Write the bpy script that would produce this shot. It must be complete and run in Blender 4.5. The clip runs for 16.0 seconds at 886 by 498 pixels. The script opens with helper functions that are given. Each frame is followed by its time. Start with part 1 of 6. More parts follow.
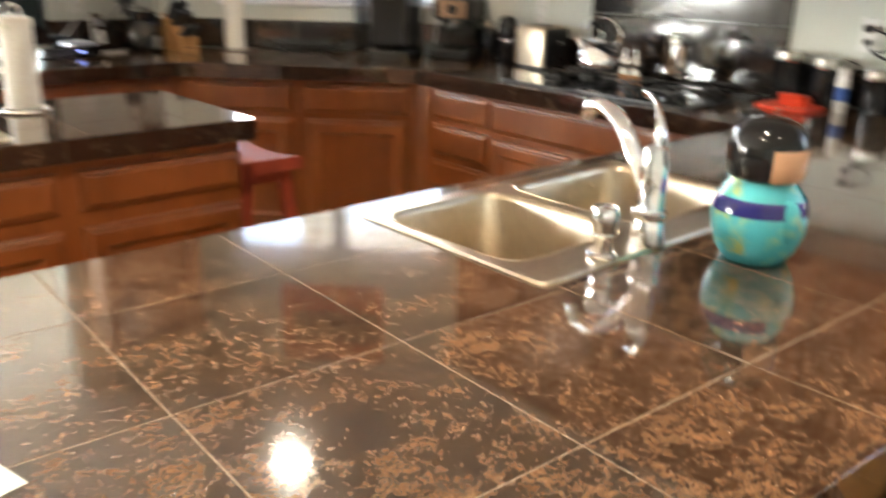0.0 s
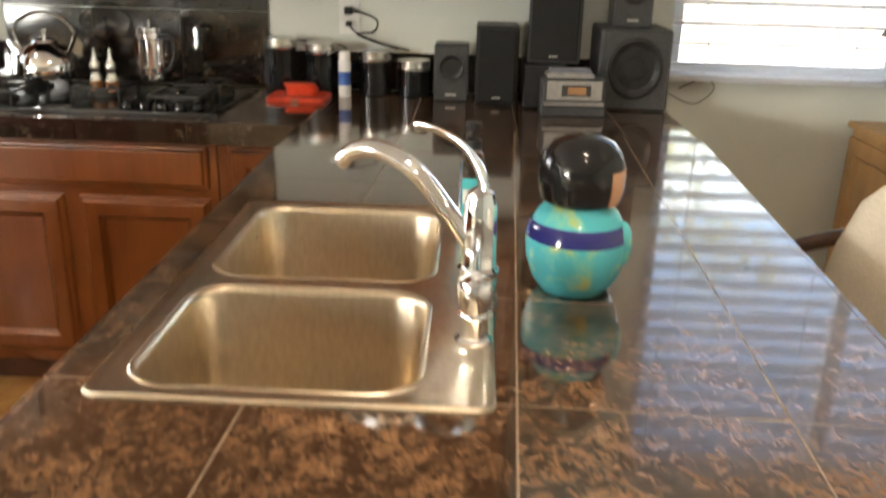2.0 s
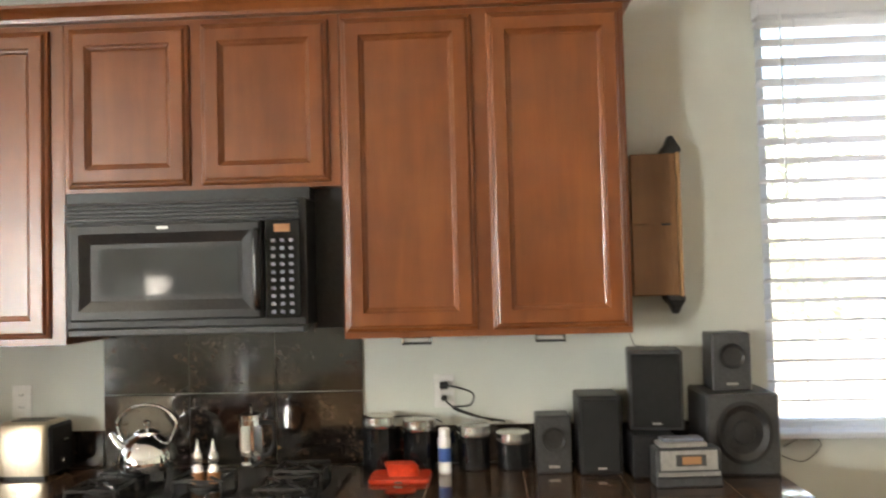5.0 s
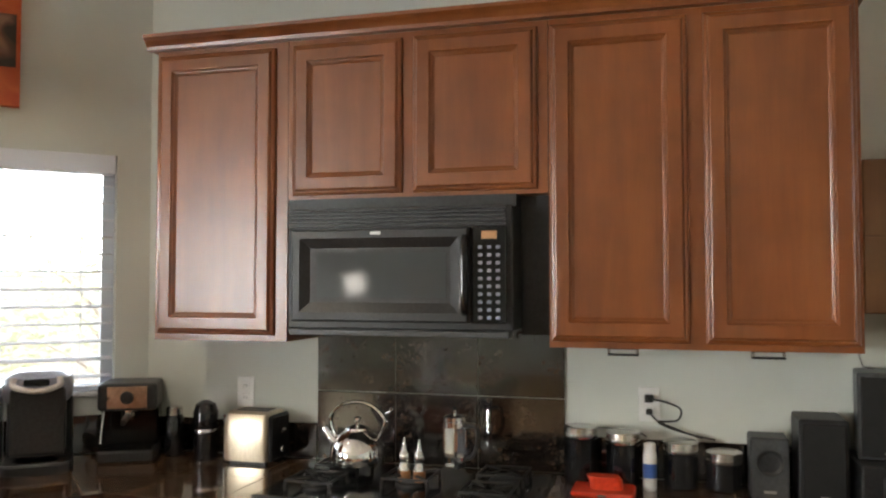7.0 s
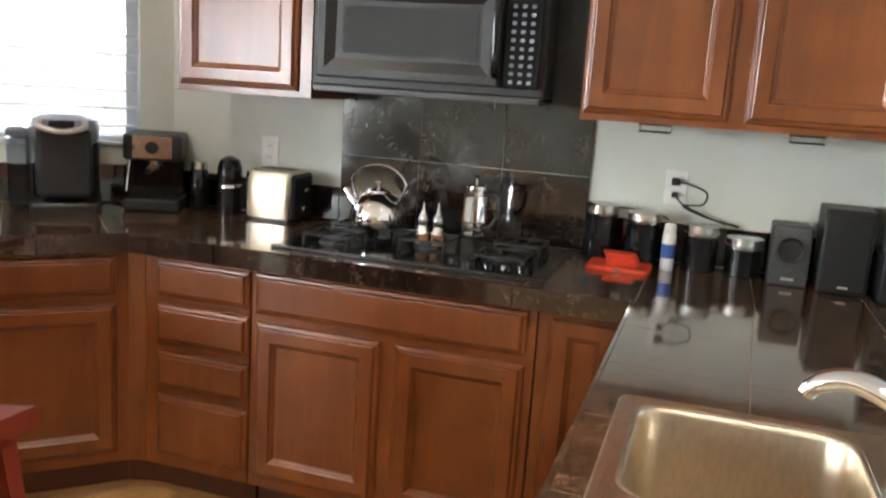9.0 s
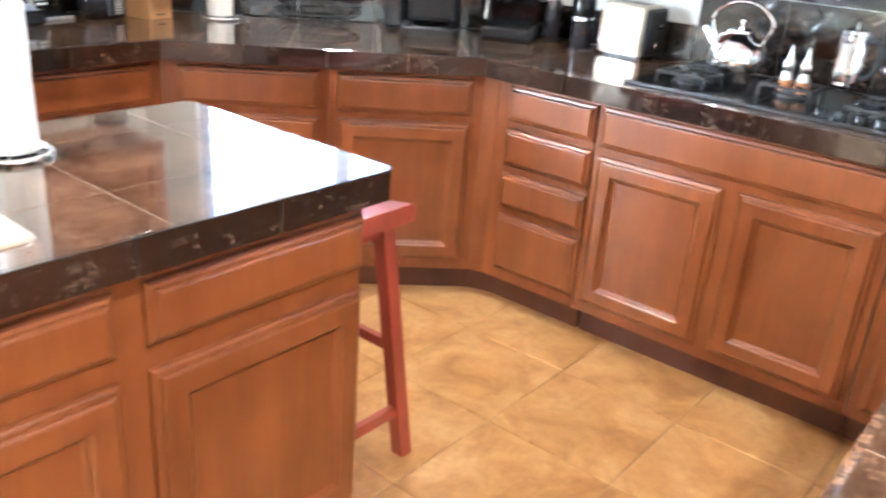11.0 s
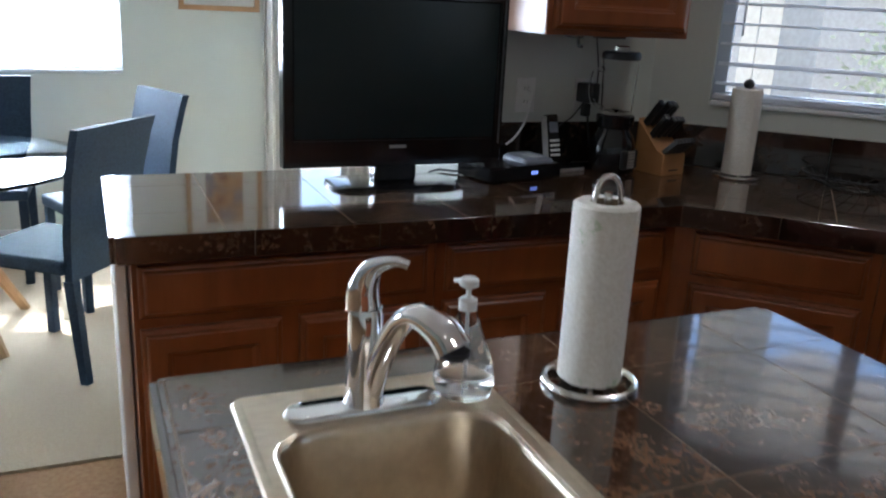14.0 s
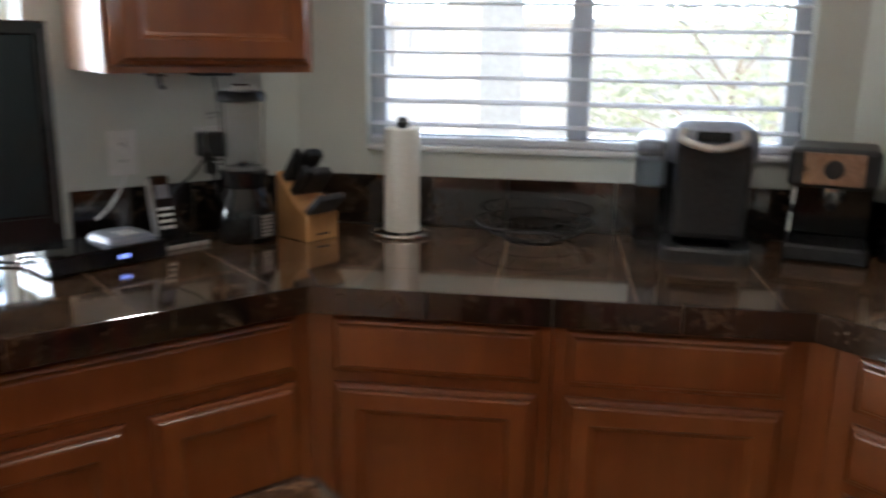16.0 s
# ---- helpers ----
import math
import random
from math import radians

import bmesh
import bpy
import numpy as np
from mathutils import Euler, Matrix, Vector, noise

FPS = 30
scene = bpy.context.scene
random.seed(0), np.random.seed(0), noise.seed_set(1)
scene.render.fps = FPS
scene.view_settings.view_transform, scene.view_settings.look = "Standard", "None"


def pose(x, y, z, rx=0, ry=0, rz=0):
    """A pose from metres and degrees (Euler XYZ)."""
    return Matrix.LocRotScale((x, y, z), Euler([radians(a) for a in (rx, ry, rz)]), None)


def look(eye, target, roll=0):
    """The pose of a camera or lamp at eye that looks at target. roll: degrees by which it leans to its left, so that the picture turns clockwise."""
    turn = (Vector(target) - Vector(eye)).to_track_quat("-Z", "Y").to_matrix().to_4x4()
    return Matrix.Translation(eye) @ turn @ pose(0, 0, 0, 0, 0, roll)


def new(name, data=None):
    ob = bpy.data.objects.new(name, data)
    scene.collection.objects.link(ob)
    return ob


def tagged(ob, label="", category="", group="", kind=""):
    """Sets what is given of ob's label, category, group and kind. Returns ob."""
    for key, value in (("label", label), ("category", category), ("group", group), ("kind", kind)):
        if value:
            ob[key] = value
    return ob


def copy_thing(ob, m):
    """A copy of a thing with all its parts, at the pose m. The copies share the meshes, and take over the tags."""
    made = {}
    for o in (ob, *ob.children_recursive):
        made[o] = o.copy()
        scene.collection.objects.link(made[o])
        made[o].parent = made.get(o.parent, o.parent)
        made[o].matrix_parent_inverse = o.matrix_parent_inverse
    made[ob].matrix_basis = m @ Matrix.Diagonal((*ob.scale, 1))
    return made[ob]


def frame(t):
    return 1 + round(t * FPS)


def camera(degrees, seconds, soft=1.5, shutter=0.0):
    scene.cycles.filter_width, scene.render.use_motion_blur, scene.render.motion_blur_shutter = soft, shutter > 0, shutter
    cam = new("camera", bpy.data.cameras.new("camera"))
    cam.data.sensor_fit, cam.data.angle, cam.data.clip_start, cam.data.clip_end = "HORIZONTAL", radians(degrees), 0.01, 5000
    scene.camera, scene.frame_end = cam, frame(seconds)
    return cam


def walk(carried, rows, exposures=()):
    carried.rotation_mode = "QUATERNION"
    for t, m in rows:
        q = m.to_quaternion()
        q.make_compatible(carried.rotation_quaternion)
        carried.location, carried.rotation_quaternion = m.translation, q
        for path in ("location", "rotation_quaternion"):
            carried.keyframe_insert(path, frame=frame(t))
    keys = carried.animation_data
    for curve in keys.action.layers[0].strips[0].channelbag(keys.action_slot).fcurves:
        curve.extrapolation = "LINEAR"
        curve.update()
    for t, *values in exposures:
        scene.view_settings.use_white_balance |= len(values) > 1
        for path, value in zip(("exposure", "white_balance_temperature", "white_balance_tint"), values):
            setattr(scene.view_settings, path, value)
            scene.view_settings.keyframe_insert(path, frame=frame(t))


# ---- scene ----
cam = camera(55.7, 16.0, soft=2.1, shutter=0.5)
PATH = [
    (0, (-0.011, 0.193, 1.369), (1.253, 1.599, 0.717), 1.4),
    (0.5, (-0.059, 0.398, 1.351), (1.554, 1.278, 0.561), 3.3),
    (1, (-0.012, 0.603, 1.36), (1.782, 1.018, 0.581), 4.4),
    (1.5, (-0.011, 0.865, 1.385), (1.83, 1.007, 0.616), 2.5),
    (2, (0.071, 0.997, 1.393), (1.952, 1.053, 0.715), 1.6),
    (2.5, (0.156, 1.13, 1.46), (2.09, 1.05, 0.958), 0.9),
    (3, (0.153, 1.197, 1.495), (2.121, 1.078, 1.159), 0.3),
    (3.5, (0.132, 1.219, 1.503), (2.121, 1.089, 1.333), -0.5),
    (3.7, (0.131, 1.205, 1.538), (2.123, 1.084, 1.407), -0.7),
    (5.8, (0.105, 1.311, 1.545), (2.08, 1.575, 1.715), -1.1),
    (6, (0.11, 1.313, 1.556), (2.077, 1.634, 1.717), -0.6),
    (6.5, (0.112, 1.308, 1.597), (2.05, 1.792, 1.7), -0.2),
    (7, (0.116, 1.335, 1.567), (2.04, 1.872, 1.648), 0.0),
    (7.5, (0.117, 1.358, 1.54), (2.04, 1.907, 1.528), 0.6),
    (8, (0.134, 1.378, 1.523), (2.053, 1.911, 1.337), 0.6),
    (8.2, (0.179, 1.353, 1.487), (2.087, 1.909, 1.262), 1.2),
    (10.3, (0.139, 1.304, 1.4), (1.833, 2.09, 0.683), 4.9),
    (10.5, (0.117, 1.313, 1.394), (1.732, 2.236, 0.659), 4.9),
    (11, (0.08, 1.375, 1.396), (1.528, 2.521, 0.626), 4.4),
    (11.5, (0.037, 1.425, 1.389), (1.338, 2.719, 0.593), 4.6),
    (12, (-0.016, 1.454, 1.386), (1.108, 2.892, 0.566), 4.2),
    (12.5, (-0.062, 1.507, 1.386), (0.962, 3.015, 0.563), 3.8),
    (13, (-0.076, 1.583, 1.397), (0.868, 3.156, 0.601), 3.5),
    (13.5, (-0.021, 1.761, 1.423), (0.785, 3.462, 0.748), 3.1),
    (14, (0.068, 1.947, 1.442), (0.831, 3.705, 0.871), 2.9),
    (14.5, (0.131, 2.127, 1.457), (1.007, 3.837, 0.904), 2.7),
    (15, (0.247, 2.232, 1.473), (1.268, 3.888, 1.007), 1.9),
    (15.5, (0.502, 2.236, 1.443), (1.567, 3.874, 1.009), 3.0),
    (16, (0.786, 2.240, 1.425), (1.966, 3.786, 0.956), 0.9),
]
EXPOSURES = [(0.0, 3.1, 7200, 10), (0.5, 3.6, 7200, 10), (1.0, 3.6, 7500, 10), (1.5, 2.85, 7700, 10), (2.0, 2.7, 7600, 10), (2.5, 2.5, 7400, 10), (3.5, 2.55, 7400, 10), (6.0, 2.9, 7100, 10), (7.0, 2.4, 7000, 10), (8.2, 2.4, 6800, 10),
             (10.3, 4.25, 5800, 10), (11.0, 4.5, 5500, 10), (11.5, 4.25, 5600, 10), (12.0, 3.25, 5700, 10), (12.5, 2.32, 5800, 10), (13.0, 1.95, 5700, 10), (13.5, 1.8, 5600, 10), (14.0, 1.35, 5600, 10), (14.5, 0.85, 5700, 10),
             (15.0, 1.25, 6000, 10), (15.5, 2.35, 6200, 10), (16.0, 2.15, 6100, 10)]
walk(cam, [(t, look(eye, target, roll)) for t, eye, target, roll in PATH], EXPOSURES)

# ---- light ----
world = bpy.data.worlds.new("sky")
scene.world = world
world.use_nodes = True
wn = world.node_tree.nodes
sky = wn.new("ShaderNodeTexSky")
sky.sky_type = "NISHITA"
sky.sun_disc = False
SUN_FROM = Vector((-0.10, 0.62, 0.70)).normalized()
sky.sun_elevation = math.asin(SUN_FROM.z)
sky.sun_rotation = math.atan2(SUN_FROM.x, SUN_FROM.y)
wn["Background"].inputs[1].default_value = 0.15
world.node_tree.links.new(sky.outputs[0], wn["Background"].inputs[0])

sun = new("sun", bpy.data.lights.new("sun", "SUN"))
sun.data.energy, sun.data.angle, sun.data.color = 5.0, radians(0.5), (1.0, 0.95, 0.86)
sun.matrix_world = look(SUN_FROM * 20, (0, 0, 0))


def window_light(name, eye, target, w, h, watts, color=(0.93, 0.97, 1.0)):
    lamp = new(name, bpy.data.lights.new(name, "AREA"))
    lamp.data.shape, lamp.data.size, lamp.data.size_y = "RECTANGLE", w, h
    lamp.data.energy, lamp.data.color = watts, color
    lamp.matrix_world = look(eye, target)
    return lamp


# ---- materials ----
def material(name, color=(0.8, 0.8, 0.8), rough=0.5, metal=0.0, spec=0.5, coat=0.0):
    m = bpy.data.materials.new(name)
    m.use_nodes = True
    b = m.node_tree.nodes["Principled BSDF"]
    b.inputs["Base Color"].default_value = (*color, 1)
    b.inputs["Roughness"].default_value = rough
    b.inputs["Metallic"].default_value = metal
    b.inputs["Specular IOR Level"].default_value = spec
    b.inputs["Coat Weight"].default_value = coat
    b.inputs["Coat Roughness"].default_value = 0.08
    return m, m.node_tree.nodes, m.node_tree.links, b


def coords(n, l, scale=(1, 1, 1), kind="Object", jitter=0.0):
    tc = n.new("ShaderNodeTexCoord")
    mp = n.new("ShaderNodeMapping")
    mp.inputs["Scale"].default_value = scale
    l.new(tc.outputs[kind], mp.inputs["Vector"])
    if jitter:
        info = n.new("ShaderNodeObjectInfo")
        mul = n.new("ShaderNodeMath")
        mul.operation = "MULTIPLY"
        mul.inputs[1].default_value = jitter
        l.new(info.outputs["Random"], mul.inputs[0])
        l.new(mul.outputs[0], mp.inputs["Location"])
    return mp.outputs["Vector"]


def noise_tex(n, l, vec, scale, detail=4.0, rough=0.55, distort=0.0):
    t = n.new("ShaderNodeTexNoise")
    t.inputs["Scale"].default_value = scale
    t.inputs["Detail"].default_value = detail
    t.inputs["Roughness"].default_value = rough
    t.inputs["Distortion"].default_value = distort
    l.new(vec, t.inputs["Vector"])
    return t.outputs["Fac"]


def ramp(n, l, fac, stops):
    r = n.new("ShaderNodeValToRGB")
    e = r.color_ramp.elements
    while len(e) < len(stops):
        e.new(0.5)
    for el, (p, c) in zip(e, stops):
        el.position, el.color = p, (*c, 1)
    l.new(fac, r.inputs["Fac"])
    return r.outputs["Color"]


def mix(n, l, fac, a, b, mode="MIX"):
    m = n.new("ShaderNodeMix")
    m.data_type, m.blend_type = "RGBA", mode
    if isinstance(fac, float):
        m.inputs["Factor"].default_value = fac
    else:
        l.new(fac, m.inputs["Factor"])
    for sock, v in ((m.inputs[6], a), (m.inputs[7], b)):
        if isinstance(v, tuple):
            sock.default_value = (*v, 1)
        else:
            l.new(v, sock)
    return m.outputs[2]


def bump(n, l, b, height, strength, distance=0.002):
    bp = n.new("ShaderNodeBump")
    bp.inputs["Strength"].default_value = strength
    bp.inputs["Distance"].default_value = distance
    l.new(height, bp.inputs["Height"])
    l.new(bp.outputs["Normal"], b.inputs["Normal"])


def rough_from(n, l, b, fac, lo, hi):
    r = n.new("ShaderNodeMapRange")
    r.inputs["To Min"].default_value, r.inputs["To Max"].default_value = lo, hi
    l.new(fac, r.inputs["Value"])
    l.new(r.outputs["Result"], b.inputs["Roughness"])


def granite_mat(name, low, high, fleck_dark, fleck_light, first):
    """Polished granite: a dark body with clusters of tan flecks; first is the level from which flecks show."""
    m, n, l, b = material(name, rough=0.09, spec=0.9, coat=0.7)
    b.inputs["Coat Roughness"].default_value = 0.045
    v = coords(n, l, jitter=37.0)
    patch = noise_tex(n, l, v, 15.0, 4.0, 0.62, 0.6)
    flake = noise_tex(n, l, v, 78.0, 6.0, 0.74, 0.5)
    fine = noise_tex(n, l, v, 230.0, 3.0, 0.6)
    big = noise_tex(n, l, v, 4.0, 3.0, 0.5)
    level = n.new("ShaderNodeMath")
    level.operation = "MULTIPLY_ADD"
    level.inputs[1].default_value = 0.75
    l.new(patch, level.inputs[0])
    l.new(flake, level.inputs[2])
    body = ramp(n, l, flake, [(0.34, low), (0.60, high)])
    spots = ramp(n, l, fine, [(0.35, fleck_dark), (0.60, fleck_light)])
    mask = n.new("ShaderNodeMapRange")
    mask.inputs["From Min"].default_value, mask.inputs["From Max"].default_value = first, first + 0.27
    l.new(level.outputs[0], mask.inputs["Value"])
    col = mix(n, l, mask.outputs["Result"], body, spots)
    tone = ramp(n, l, big, [(0.35, (0.72, 0.70, 0.69)), (0.65, (1.16, 1.12, 1.08))])
    col = mix(n, l, 1.0, col, tone, "MULTIPLY")
    l.new(col, b.inputs["Base Color"])
    rough_from(n, l, b, fine, 0.06, 0.13)
    return m


def wood_mat(name, lo, hi, rough=0.30, grain=1.0, coat=0.4):
    m, n, l, b = material(name, rough=rough, coat=coat)
    b.inputs["Coat Roughness"].default_value = 0.27
    v = coords(n, l, (7 * grain, 7 * grain, 0.8), jitter=23.0)
    g = noise_tex(n, l, v, 2.0, 4.0, 0.5, 0.5)
    v2 = coords(n, l, (90 * grain, 90 * grain, 4.0), jitter=11.0)
    f = noise_tex(n, l, v2, 2.0, 3.0, 0.6)
    v3 = coords(n, l, (1, 1, 1), jitter=5.0)
    cloud = noise_tex(n, l, v3, 4.5, 3.0, 0.55)
    col = ramp(n, l, g, [(0.2, lo), (0.8, hi)])
    col = mix(n, l, 0.14, col, ramp(n, l, f, [(0.35, (0.6, 0.55, 0.5)), (0.6, (1, 1, 1))]), "MULTIPLY")
    col = mix(n, l, 0.8, col, ramp(n, l, cloud, [(0.3, (0.78, 0.74, 0.72)), (0.7, (1.14, 1.12, 1.1))]), "MULTIPLY")
    l.new(col, b.inputs["Base Color"])
    rough_from(n, l, b, cloud, rough - 0.06, rough + 0.08)
    bump(n, l, b, f, 0.03, 0.001)
    return m


def paint_mat(name, color, rough=0.6, peel=0.25):
    m, n, l, b = material(name, rough=rough, spec=0.35)
    v = coords(n, l)
    big = noise_tex(n, l, v, 1.6, 3.0, 0.5)
    col = ramp(n, l, big, [(0.3, tuple(c * 0.95 for c in color)), (0.7, tuple(min(1, c * 1.03) for c in color))])
    l.new(col, b.inputs["Base Color"])
    bump(n, l, b, noise_tex(n, l, v, 130.0, 3.0, 0.5), peel, 0.002)
    return m


def floor_tile_mat():
    m, n, l, b = material("ceramic_floor_tile", rough=0.35, spec=0.45)
    v = coords(n, l, jitter=41.0)
    cloud = noise_tex(n, l, v, 5.0, 5.0, 0.6, 0.8)
    fine = noise_tex(n, l, v, 40.0, 4.0, 0.6)
    col = ramp(n, l, cloud, [(0.3, (0.34, 0.155, 0.046)), (0.5, (0.50, 0.265, 0.088)), (0.7, (0.62, 0.37, 0.150))])
    col = mix(n, l, 0.4, col, ramp(n, l, fine, [(0.35, (0.75, 0.7, 0.62)), (0.65, (1.06, 1.04, 1.0))]), "MULTIPLY")
    l.new(col, b.inputs["Base Color"])
    rough_from(n, l, b, cloud, 0.26, 0.42)
    bump(n, l, b, cloud, 0.15, 0.003)
    return m


def speckle_mat(name, a, c, scale, rough, bump_s=0.3, metal=0.0, spec=0.5, stretch=(1, 1, 1)):
    m, n, l, b = material(name, rough=rough, metal=metal, spec=spec)
    v = coords(n, l, stretch, jitter=7.0)
    f = noise_tex(n, l, v, scale, 4.0, 0.6)
    l.new(ramp(n, l, f, [(0.35, a), (0.65, c)]), b.inputs["Base Color"])
    big = noise_tex(n, l, v, max(2.0, scale / 14), 2.0, 0.5)
    rough_from(n, l, b, big, max(0.02, rough - 0.05), min(1, rough + 0.07))
    if bump_s:
        bump(n, l, b, f, bump_s, 0.001)
    return m


def glass_mat(name, color=(1, 1, 1), rough=0.0, ior=1.45):
    m, n, l, b = material(name, color, rough)
    b.inputs["Transmission Weight"].default_value = 1.0
    b.inputs["IOR"].default_value = ior
    return m


def glow_mat(name, color, strength):
    m, n, l, b = material(name, color, 0.5)
    b.inputs["Emission Color"].default_value = (*color, 1)
    b.inputs["Emission Strength"].default_value = strength
    return m


GRANITE = granite_mat("brown_granite", (0.014, 0.009, 0.007), (0.062, 0.036, 0.022), (0.120, 0.062, 0.032), (0.255, 0.145, 0.083), 0.80)
# the brown granite again, darkened to hold the shade of upright faces
SHADED_GRANITE = granite_mat("shaded_brown_granite", (0.006, 0.005, 0.005), (0.021, 0.015, 0.012), (0.068, 0.044, 0.030), (0.200, 0.138, 0.098), 0.92)
GROUT = speckle_mat("countertop_grout", (0.23, 0.175, 0.13), (0.33, 0.26, 0.20), 90, 0.85, spec=0.2)
CHERRY = wood_mat("cherry_wood", (0.185, 0.050, 0.0125), (0.285, 0.089, 0.0230))
# cherry at about half its tone, used only on the set-back kick boards
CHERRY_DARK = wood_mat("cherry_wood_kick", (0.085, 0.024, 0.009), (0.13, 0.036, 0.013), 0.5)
END_PANEL = wood_mat("laminate_end_panel", (0.44, 0.27, 0.19), (0.52, 0.33, 0.235), 0.36)
RED_WOOD = wood_mat("red_stained_wood", (0.32, 0.055, 0.032), (0.44, 0.085, 0.05), 0.35)
BENT_WOOD = wood_mat("dark_bentwood", (0.035, 0.014, 0.008), (0.085, 0.034, 0.018), 0.22)
PINE = wood_mat("light_pine", (0.50, 0.28, 0.105), (0.64, 0.39, 0.17), 0.45)
BEECH = wood_mat("beech_block", (0.44, 0.21, 0.075), (0.56, 0.30, 0.12), 0.45)
OAK = wood_mat("oak_frame", (0.40, 0.23, 0.10), (0.52, 0.32, 0.15), 0.4)
RACK_WOOD = wood_mat("varnished_rack_wood", (0.20, 0.095, 0.035), (0.30, 0.15, 0.06), 0.45)
WALL = paint_mat("pale_sage_wall_paint", (0.66, 0.685, 0.635))
CEILING = paint_mat("ceiling_paint", (0.86, 0.85, 0.82), 0.75)
TRIM = paint_mat("white_trim_paint", (0.80, 0.81, 0.82), 0.4, 0.05)
VINYL = paint_mat("white_window_vinyl", (0.74, 0.78, 0.84), 0.35, 0.03)
SLAT = paint_mat("blind_slat_paint", (0.80, 0.81, 0.84), 0.4, 0.03)
FLOOR_TILE = floor_tile_mat()


def let_light_through(m, color, share):
    t = m.node_tree
    tr = t.nodes.new("ShaderNodeBsdfTranslucent")
    tr.inputs["Color"].default_value = (*color, 1)
    mx = t.nodes.new("ShaderNodeMixShader")
    mx.inputs[0].default_value = share
    t.links.new(t.nodes["Principled BSDF"].outputs[0], mx.inputs[1])
    t.links.new(tr.outputs[0], mx.inputs[2])
    t.links.new(mx.outputs[0], t.nodes["Material Output"].inputs["Surface"])


let_light_through(SLAT, (0.86, 0.87, 0.90), 0.35)
FLOOR_GROUT = speckle_mat("floor_grout", (0.29, 0.165, 0.080), (0.38, 0.235, 0.12), 60, 0.9)
CARPET = speckle_mat("beige_carpet", (0.36, 0.29, 0.20), (0.52, 0.43, 0.31), 120, 0.95, 0.8, stretch=(1, 4, 1))
STEEL = speckle_mat("brushed_steel", (0.60, 0.505, 0.385), (0.68, 0.585, 0.455), 40, 0.29, 0.0, 1.0, stretch=(1, 3, 1))
CHROME = material("polished_chrome", (0.86, 0.87, 0.88), 0.05, 1.0)[0]
SATIN = speckle_mat("satin_nickel", (0.60, 0.58, 0.54), (0.70, 0.68, 0.64), 80, 0.22, 0.02, 1.0)
BLACK_GLOSS = speckle_mat("gloss_black_plastic", (0.006, 0.006, 0.007), (0.012, 0.012, 0.013), 30, 0.10, 0.0)
BLACK = speckle_mat("black_plastic", (0.012, 0.012, 0.013), (0.022, 0.022, 0.024), 90, 0.42, 0.1)
CHARCOAL = speckle_mat("charcoal_plastic", (0.045, 0.047, 0.05), (0.065, 0.067, 0.07), 90, 0.4, 0.1)
CLOTH = speckle_mat("speaker_cloth", (0.006, 0.006, 0.006), (0.02, 0.02, 0.02), 500, 0.9, 0.6)
IRON = speckle_mat("cast_iron", (0.012, 0.012, 0.012), (0.03, 0.03, 0.03), 150, 0.55, 0.4)
SCREEN = material("tv_screen_glass", (0.010, 0.017, 0.019), 0.22, 0.0, 0.4)[0]
DARK_GLASS = material("dark_oven_glass", (0.06, 0.066, 0.07), 0.06, 0.0, 0.6)[0]
GREY_PLASTIC = speckle_mat("grey_plastic", (0.19, 0.21, 0.26), (0.25, 0.27, 0.33), 60, 0.3, 0.03)
SILVER = speckle_mat("silver_plastic", (0.42, 0.40, 0.39), (0.52, 0.50, 0.48), 60, 0.3, 0.03, 0.5)
COPPER = speckle_mat("copper_front", (0.42, 0.26, 0.18), (0.55, 0.36, 0.26), 60, 0.28, 0.03, 0.9)
WHITE = speckle_mat("white_plastic", (0.76, 0.76, 0.74), (0.82, 0.82, 0.80), 40, 0.35, 0.02)
RED = speckle_mat("red_silicone", (0.55, 0.035, 0.012), (0.72, 0.06, 0.02), 60, 0.4, 0.1)
def printed_paper_mat():
    """Quilted white paper with faint green leaf prints."""
    m, n, l, b = material("printed_paper", rough=0.9)
    v = coords(n, l)
    f = noise_tex(n, l, v, 160.0, 4.0, 0.6)
    base = ramp(n, l, f, [(0.35, (0.74, 0.70, 0.63)), (0.65, (0.84, 0.81, 0.75))])
    spot = n.new("ShaderNodeTexVoronoi")
    spot.inputs["Scale"].default_value = 21.0
    l.new(v, spot.inputs["Vector"])
    leaf = ramp(n, l, spot.outputs["Distance"], [(0.20, (1, 1, 1)), (0.30, (0, 0, 0))])
    vein = ramp(n, l, noise_tex(n, l, v, 75.0, 3.0, 0.6, 1.5), [(0.47, (0, 0, 0)), (0.56, (0.55, 0.55, 0.55))])
    l.new(mix(n, l, mix(n, l, 1.0, leaf, vein, "MULTIPLY"), base, (0.40, 0.52, 0.30)), b.inputs["Base Color"])
    bump(n, l, b, f, 0.7, 0.001)
    return m


PRINTED_PAPER = printed_paper_mat()
CARD = speckle_mat("brown_card", (0.20, 0.13, 0.075), (0.30, 0.21, 0.13), 90, 0.9, 0.3)
PAPER = speckle_mat("quilted_paper", (0.74, 0.70, 0.63), (0.84, 0.81, 0.75), 160, 0.9, 0.7)
CREAM = speckle_mat("cream_upholstery", (0.49, 0.42, 0.33), (0.60, 0.53, 0.43), 200, 0.85, 0.5)
NAVY = speckle_mat("navy_leather", (0.014, 0.030, 0.055), (0.028, 0.052, 0.090), 110, 0.58, 0.3, spec=0.25)
GLASS = glass_mat("clear_glass")
THIN_GLASS = glass_mat("thin_clear_glass", (1, 1, 1), 0.0, 1.14)
PANE = glass_mat("window_glass", (0.97, 0.98, 1.0))
TABLE_GLASS = glass_mat("table_glass", (0.82, 0.93, 0.92))
